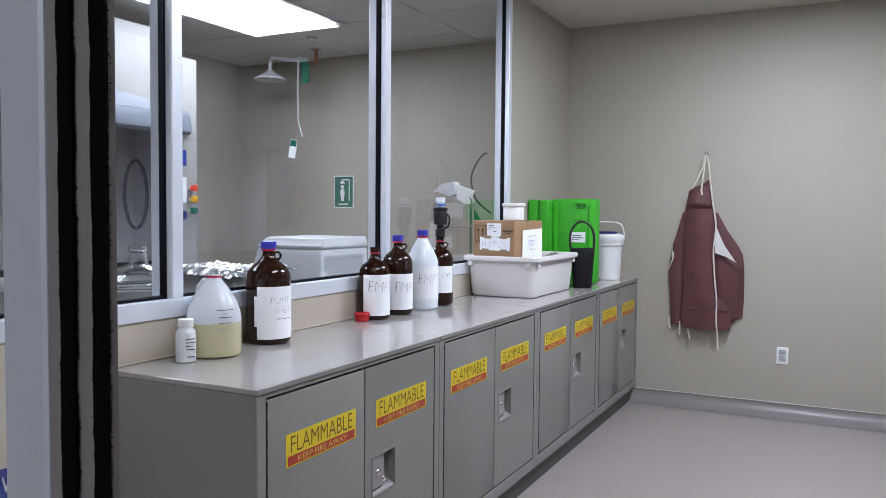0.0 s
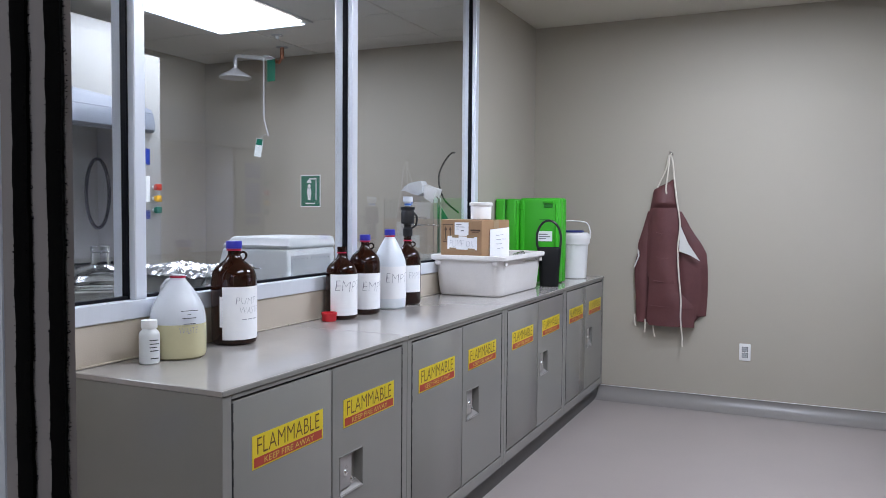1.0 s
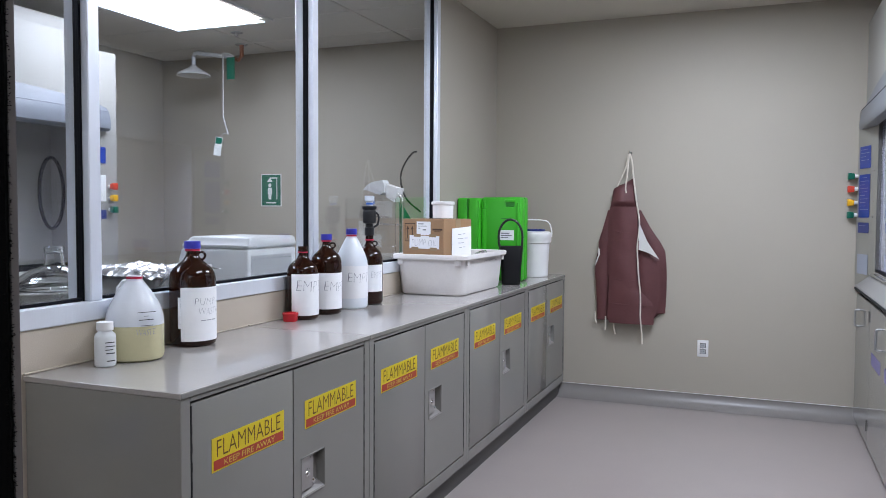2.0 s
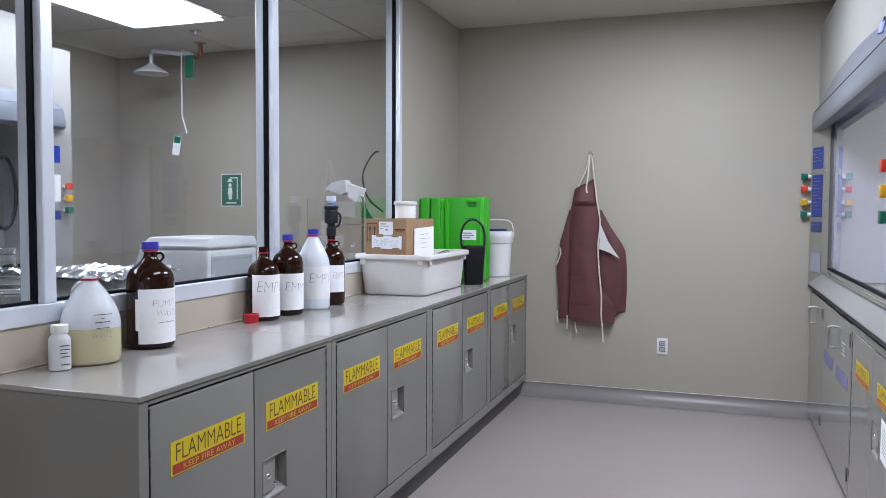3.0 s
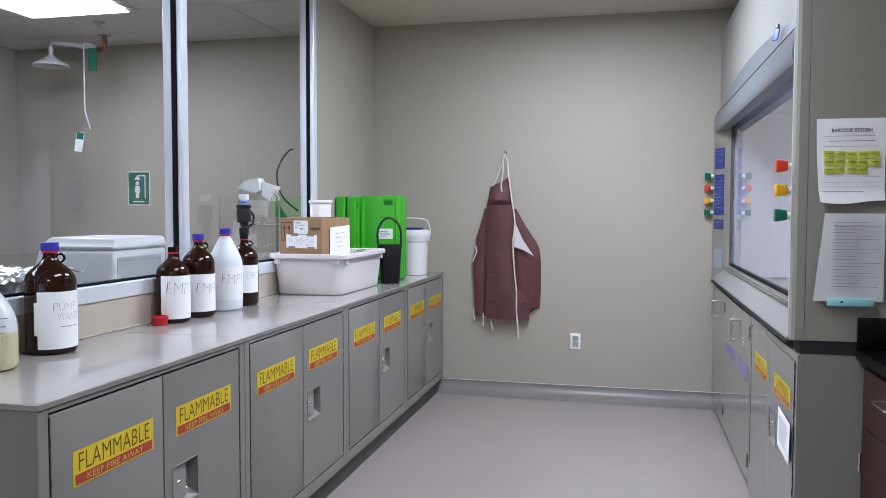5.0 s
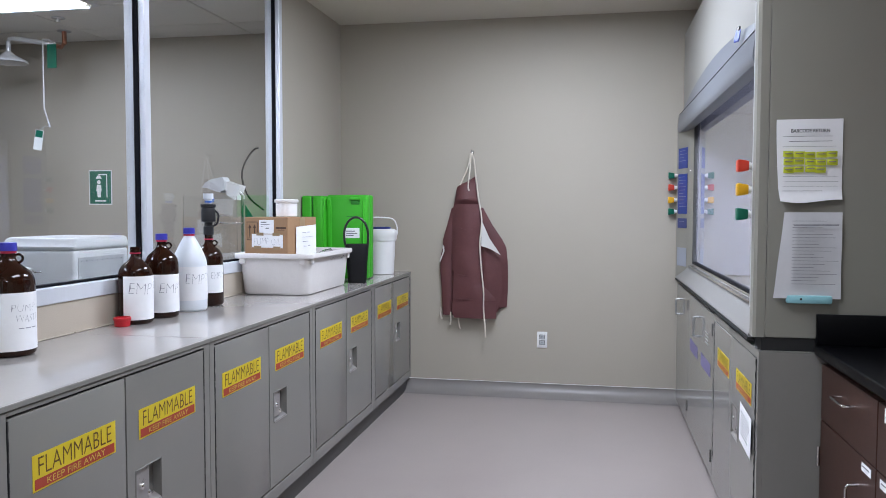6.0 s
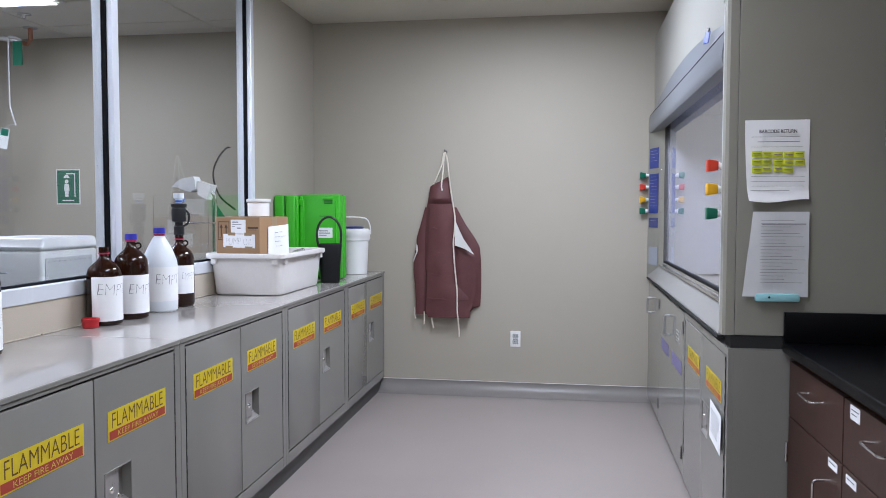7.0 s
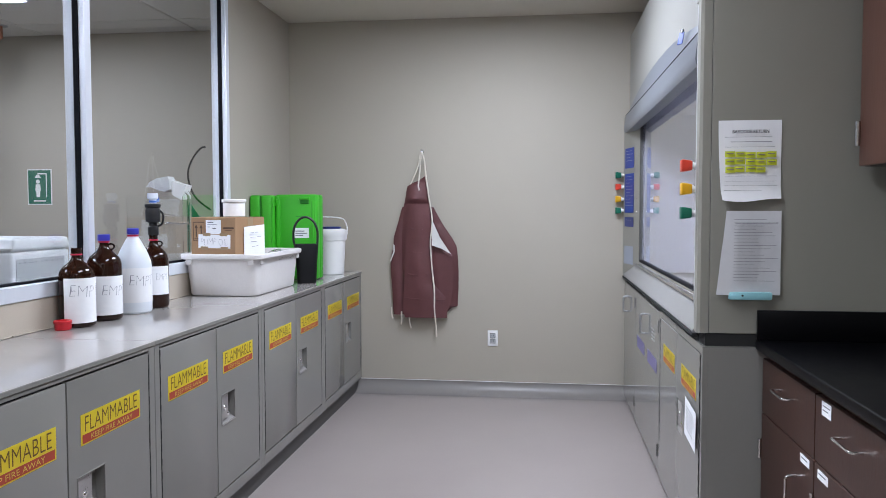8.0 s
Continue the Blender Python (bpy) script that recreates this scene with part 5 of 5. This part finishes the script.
part("pull_rod", tube([(-4.06, 5.28, 2.60), (-4.06, 5.28, 2.095), (-4.015, 5.28, 1.955)], 0.0052, 8), "galv", es, "thin metal pull rod")
part("valve_arm", tube([(-4.06, 5.28, 2.60), (-4.03, 5.30, 2.60), (-3.99, 5.33, 2.58)], 0.008, 8), "galv", es)
part("valve_sign", cube(-4.040, -3.965, 5.30, 5.306, 2.395, 2.57), "sign_green", es, "small green sign plate")
tg = part("test_tag", cube(-0.035, 0.035, -0.001, 0.001, -0.15, 0.0), "sign_white", es, "white and green inspection tag", pose(-4.10, 5.28, 1.935, 0, 10, 0))
part("tag_head", cube(-0.030, 0.030, -0.002, -0.0012, -0.055, -0.004), "sign_green", tg)
part("tag_string", tube([(-4.10, 5.28, 1.935), (-4.05, 5.28, 1.965), (-4.015, 5.28, 1.955)], 0.002, 6), "galv", es)
sp = thing("sprinkler_plate", "small white sprinkler plate on the tile ceiling", "sprinkler", (-3.705, 5.0, Z_LAB))
part("plate", lathe([(0.012, -0.03), (0.014, -0.008), (0.045, -0.005), (0.045, 0.0)], 18), "galv", sp)

sg = solid("shower_sign", cube(-0.102, 0.102, -0.004, 0.0, -0.138, 0.138, 0.001, 1), "sign_white", "green and white emergency shower sign", "sign", at=pose(-3.893, Y_FAR - 0.0005, 1.518))
part("green_field", cube(-0.094, 0.094, -0.005, -0.0042, -0.130, 0.130), "sign_green", sg, "green field")
bm = bmesh.new()
lathe([(0.001, 0.0), (0.016, 0.0)], 14, bm, cap=False)
for v in bm.verts:
    v.co = (v.co.x - 0.012, -0.0056, v.co.y + 0.042)
prism([(-0.030, 0.022), (0.006, 0.022), (0.012, -0.030), (0.004, -0.030), (0.002, -0.078), (-0.026, -0.078), (-0.028, -0.030), (-0.036, -0.030)], "y", -0.0058, -0.0051, bm)
prism([(-0.040, 0.070), (0.016, 0.070), (-0.002, 0.096), (-0.022, 0.096)], "y", -0.0058, -0.0051, bm)
box(bm, -0.015, 0.062, -0.0058, -0.0051, 0.098, 0.108)
box(bm, 0.054, 0.062, -0.0058, -0.0051, -0.078, 0.0975)
box(bm, -0.05, 0.05, -0.0058, -0.0051, -0.112, -0.102)
part("pictogram", bm, "sign_white", sg, "plain white shower pictogram")

# second hood against the far side of that room
h2 = thing("fume_hood", "pale grey fume hood in the room behind the glass", "fume hood", (-4.20, 4.30, 0), 180)
L2 = 2.1
part("jamb", cube(-0.004, 0.06, 0.0, 0.17, 0.9, 2.42, 0.004, 1), "hood_light", h2)
part("jamb", cube(-0.004, 0.06, L2 - 0.17, L2, 0.9, 2.42, 0.004, 1), "hood_light", h2)
part("side_panel", cube(0.061, 0.84, 0.0, 0.02, 0.0, 2.42), "hood_light", h2)
part("side_panel", cube(0.061, 0.84, L2 - 0.02, L2, 0.0, 2.42), "hood_light", h2)
part("upper_panel", cube(0.04, 0.06, 0.171, L2 - 0.171, 1.96, 2.58), "hood_light", h2, "pale upper panel")
part("canopy", prism([(0.04, 2.01), (-0.035, 2.01), (-0.055, 1.93), (-0.052, 1.895), (-0.03, 1.878), (0.04, 1.878)], "y", 0.10, L2 - 0.05), "canopy", h2, "blue-grey canopy")
part("arched_trim", canopy_mesh(L2 - 0.15, 2.012, 1.9, 0.075, 0.0), "canopy", h2, "arched blue-grey trim", pose(-0.034, 0.10, 0))
# grey instead of the pale liner: the unlit interior is put into the colour
part("back_liner", cube(0.60, 0.62, 0.021, L2 - 0.021, 0.92, 1.95), "hood", h2)
part("work_surface", cube(-0.03, 0.60, 0.021, L2 - 0.021, 0.88, 0.915, 0.004, 1), "work", h2)
part("base", cube(0.0, 0.59, 0.021, L2 - 0.021, 0.0, 0.879), "steel", h2)
s = part("sash", cube(0.035, 0.041, 0.172, L2 - 0.172, 1.0, 1.90), "sash", h2)
s.visible_shadow = False
part("sash_rail", cube(0.022, 0.055, 0.172, L2 - 0.172, 0.96, 0.999), "gasket", s)
for z, c in ((1.503, "knob_red"), (1.423, "knob_yellow"), (1.343, "knob_green")):
    valve_knob(h2, pose(-0.004, 0.075, z, 0, -90, 0), c, c.replace("knob_", "") + " valve knob")
for z0, z1, c in ((1.66, 1.77, "blue_label"), (1.40, 1.58, "sign_white"), (1.28, 1.34, "navy_label")):
    part("notice_label", cube(-0.03, 0.03, -0.001, 0.0, z0, z1), c, h2, "small notice label", pose(-0.0045, 0.135, 0) @ TO_NX)
part("hose_loop", tube(arc((0.30, 0.285, 1.455), 0.098, 0, 360, 28, "yz", 0.24)[:-1], 0.012, 8, closed=True), "gasket", h2, "black hose loop inside")

# bench under the window on that side
lb = thing("lab_bench", "pale lab bench behind the window", "bench", (0, 0, 0))
part("top", cube(-3.05, -2.02, 0.6, 5.2, 0.862, 0.90, 0.004, 1), "epoxy", lb)
part("carcass", cube(-3.0, -2.06, 0.65, 5.15, 0.0, 0.861), "steel", lb)
ch = thing("benchtop_machine", "white benchtop machine with sloped lid", "lab machine", (-2.74, 3.71, 0.9005))
bm = cube(-0.300, 0.215, -0.21, 0.25, 0.0, 0.235, 0.014, 3)
for v in bm.verts:
    if v.co.x < -0.2:
        v.co.x += 0.075 * v.co.z / 0.235
part("casing", bm, "appliance", ch)
bm = cube(-0.308, 0.222, -0.218, 0.255, 0.2355, 0.30, 0.020, 3)
for v in bm.verts:
    if v.co.x < -0.2:
        v.co.x += 0.075 + 0.045 * (v.co.z - 0.2355) / 0.0645
    if v.co.z > 0.27:
        v.co.x *= 0.97
        v.co.y = v.co.y * 0.94 + 0.012
part("lid", bm, "appliance", ch, "sloped white lid")
part("vent_panel", cube(0.2152, 0.2175, -0.18, 0.20, 0.03, 0.20), "vent", ch, "grey perforated side panel")
part("vent_hole", [cube(0.2176, 0.2182, -0.16 + q * 0.042, -0.152 + q * 0.042, 0.178, 0.184) for q in range(9)], "dark", ch)
ft = thing("foil_tray", "tray covered with crumpled aluminium foil", "tray", (-2.74, 2.98, 0.9005))
part("pan", tray_shell(0.40, 0.28, 0.44, 0.32, 0.155, corner=0.03), "appliance", ft)
def foil(u, v):
    edge = max(abs(2 * u - 1), abs(2 * v - 1))
    drop = 0.024 * max(0.0, edge - 0.82) / 0.18 * (1.3 if v < 0.5 else 0.5)
    z = 0.172 - drop + 0.014 * noise.noise((7 * u, 6 * v, 1.3)) + 0.010 * noise.noise((22 * u, 19 * v, 4.1)) + 0.005 * noise.noise((55 * u, 50 * v, 2.2))
    return (0.56 * (u - 0.5), 0.42 * (v - 0.5), z)


part("foil", sheet(foil, 60, 50, 0.0006), "foil", ft, "crumpled bright foil")
part("handle", tube([(0.225, -0.14, 0.10), (0.275, -0.15, 0.175), (0.285, 0.0, 0.19), (0.275, 0.14, 0.175), (0.225, 0.14, 0.10)], 0.009, 8), "galv", ft, "grey bar handle")
ds = thing("glass_desiccator", "clear glass desiccator with knobbed lid", "glassware", (-2.72, 2.45, 0.9005))
ds.scale = (1.15, 1.15, 1.12)
def shell(profile, t=0.004):
    """Glass with an inside: the outline going up, then back down a wall's thickness in."""
    return lathe(profile + [(max(r - t, 0.001), z - (0.0 if k == 0 else t * 0.6)) for k, (r, z) in enumerate(reversed(profile))], 36, cap=False)


part("bowl", shell([(0.002, 0.0), (0.07, 0.0), (0.10, 0.02), (0.125, 0.07), (0.135, 0.098), (0.14, 0.105)]), "clear", ds)
part("lid", shell([(0.14, 0.1055), (0.14, 0.116), (0.12, 0.145), (0.08, 0.172), (0.035, 0.188), (0.030, 0.235), (0.034, 0.240), (0.034, 0.254), (0.030, 0.258)]), "clear", ds, "domed lid with open neck")
# work light and splash screen near the window end
dv = thing("bench_apparatus", "bench apparatus with white head and clear screens", "apparatus", (-2.26, 4.50, 0.9005))
part("base", cube(-0.12, 0.12, -0.10, 0.14, 0.0, 0.06, 0.01, 2), "appliance", dv)
hd = part("head", prism([(-0.085, 0.575), (-0.06, 0.605), (-0.02, 0.625), (0.05, 0.637), (0.062, 0.610), (0.062, 0.560), (0.03, 0.545), (0.0, 0.552), (-0.05, 0.572)], "y", -0.05, 0.03), "appliance", dv, "white angled head")
part("side_shell", prism([(0.066, 0.612), (0.10, 0.60), (0.155, 0.585), (0.12, 0.50), (0.066, 0.53)], "y", -0.03, 0.05), "white_plastic", hd, "pale side shell")
part("column", tube([(0.16, 0.0, 0.0), (0.16, 0.0, 0.52), (0.13, 0.0, 0.57)], 0.012, 10), "clear", dv, "clear tube")
part("shelf_rod", tube([(-0.02, -0.02, 0.36), (0.17, -0.02, 0.36)], 0.006, 8), "chrome", dv, "thin metal cross rod")
for xq, yq in ((0.11, -0.16), (-0.06, -0.16)):
    g = part("screen", box(bmesh.new(), xq - 0.085, xq + 0.085, yq - 0.003, yq + 0.003, 0.02, 0.52, 0.001, 1), "clear", dv, "clear splash screen")
part("green_cover", sheet(lambda u, v: (0.10 + 0.14 * u, 0.10 - 0.06 * math.sin(3 * u), 0.06 + 0.44 * v - 0.2 * u * u * v), 8, 8, 0.004), "sign_green", dv, "dark green cover")
part("blue_valve", lathe([(0.025, 0), (0.025, 0.03)], 16), "sky_blue", dv, "", pose(-0.03, -0.05, 0.485))
part("hose", tube(smooth_line([(0.04, 0.5, 0.852), (0.01, 0.5, 0.846), (-0.04, 0.5, 0.79), (-0.079, 0.5, 0.706), (-0.075, 0.5, 0.62), (-0.03, 0.5, 0.52), (0.07, 0.5, 0.44)]), 0.006, 8), "gasket", dv, "black rubber hose")
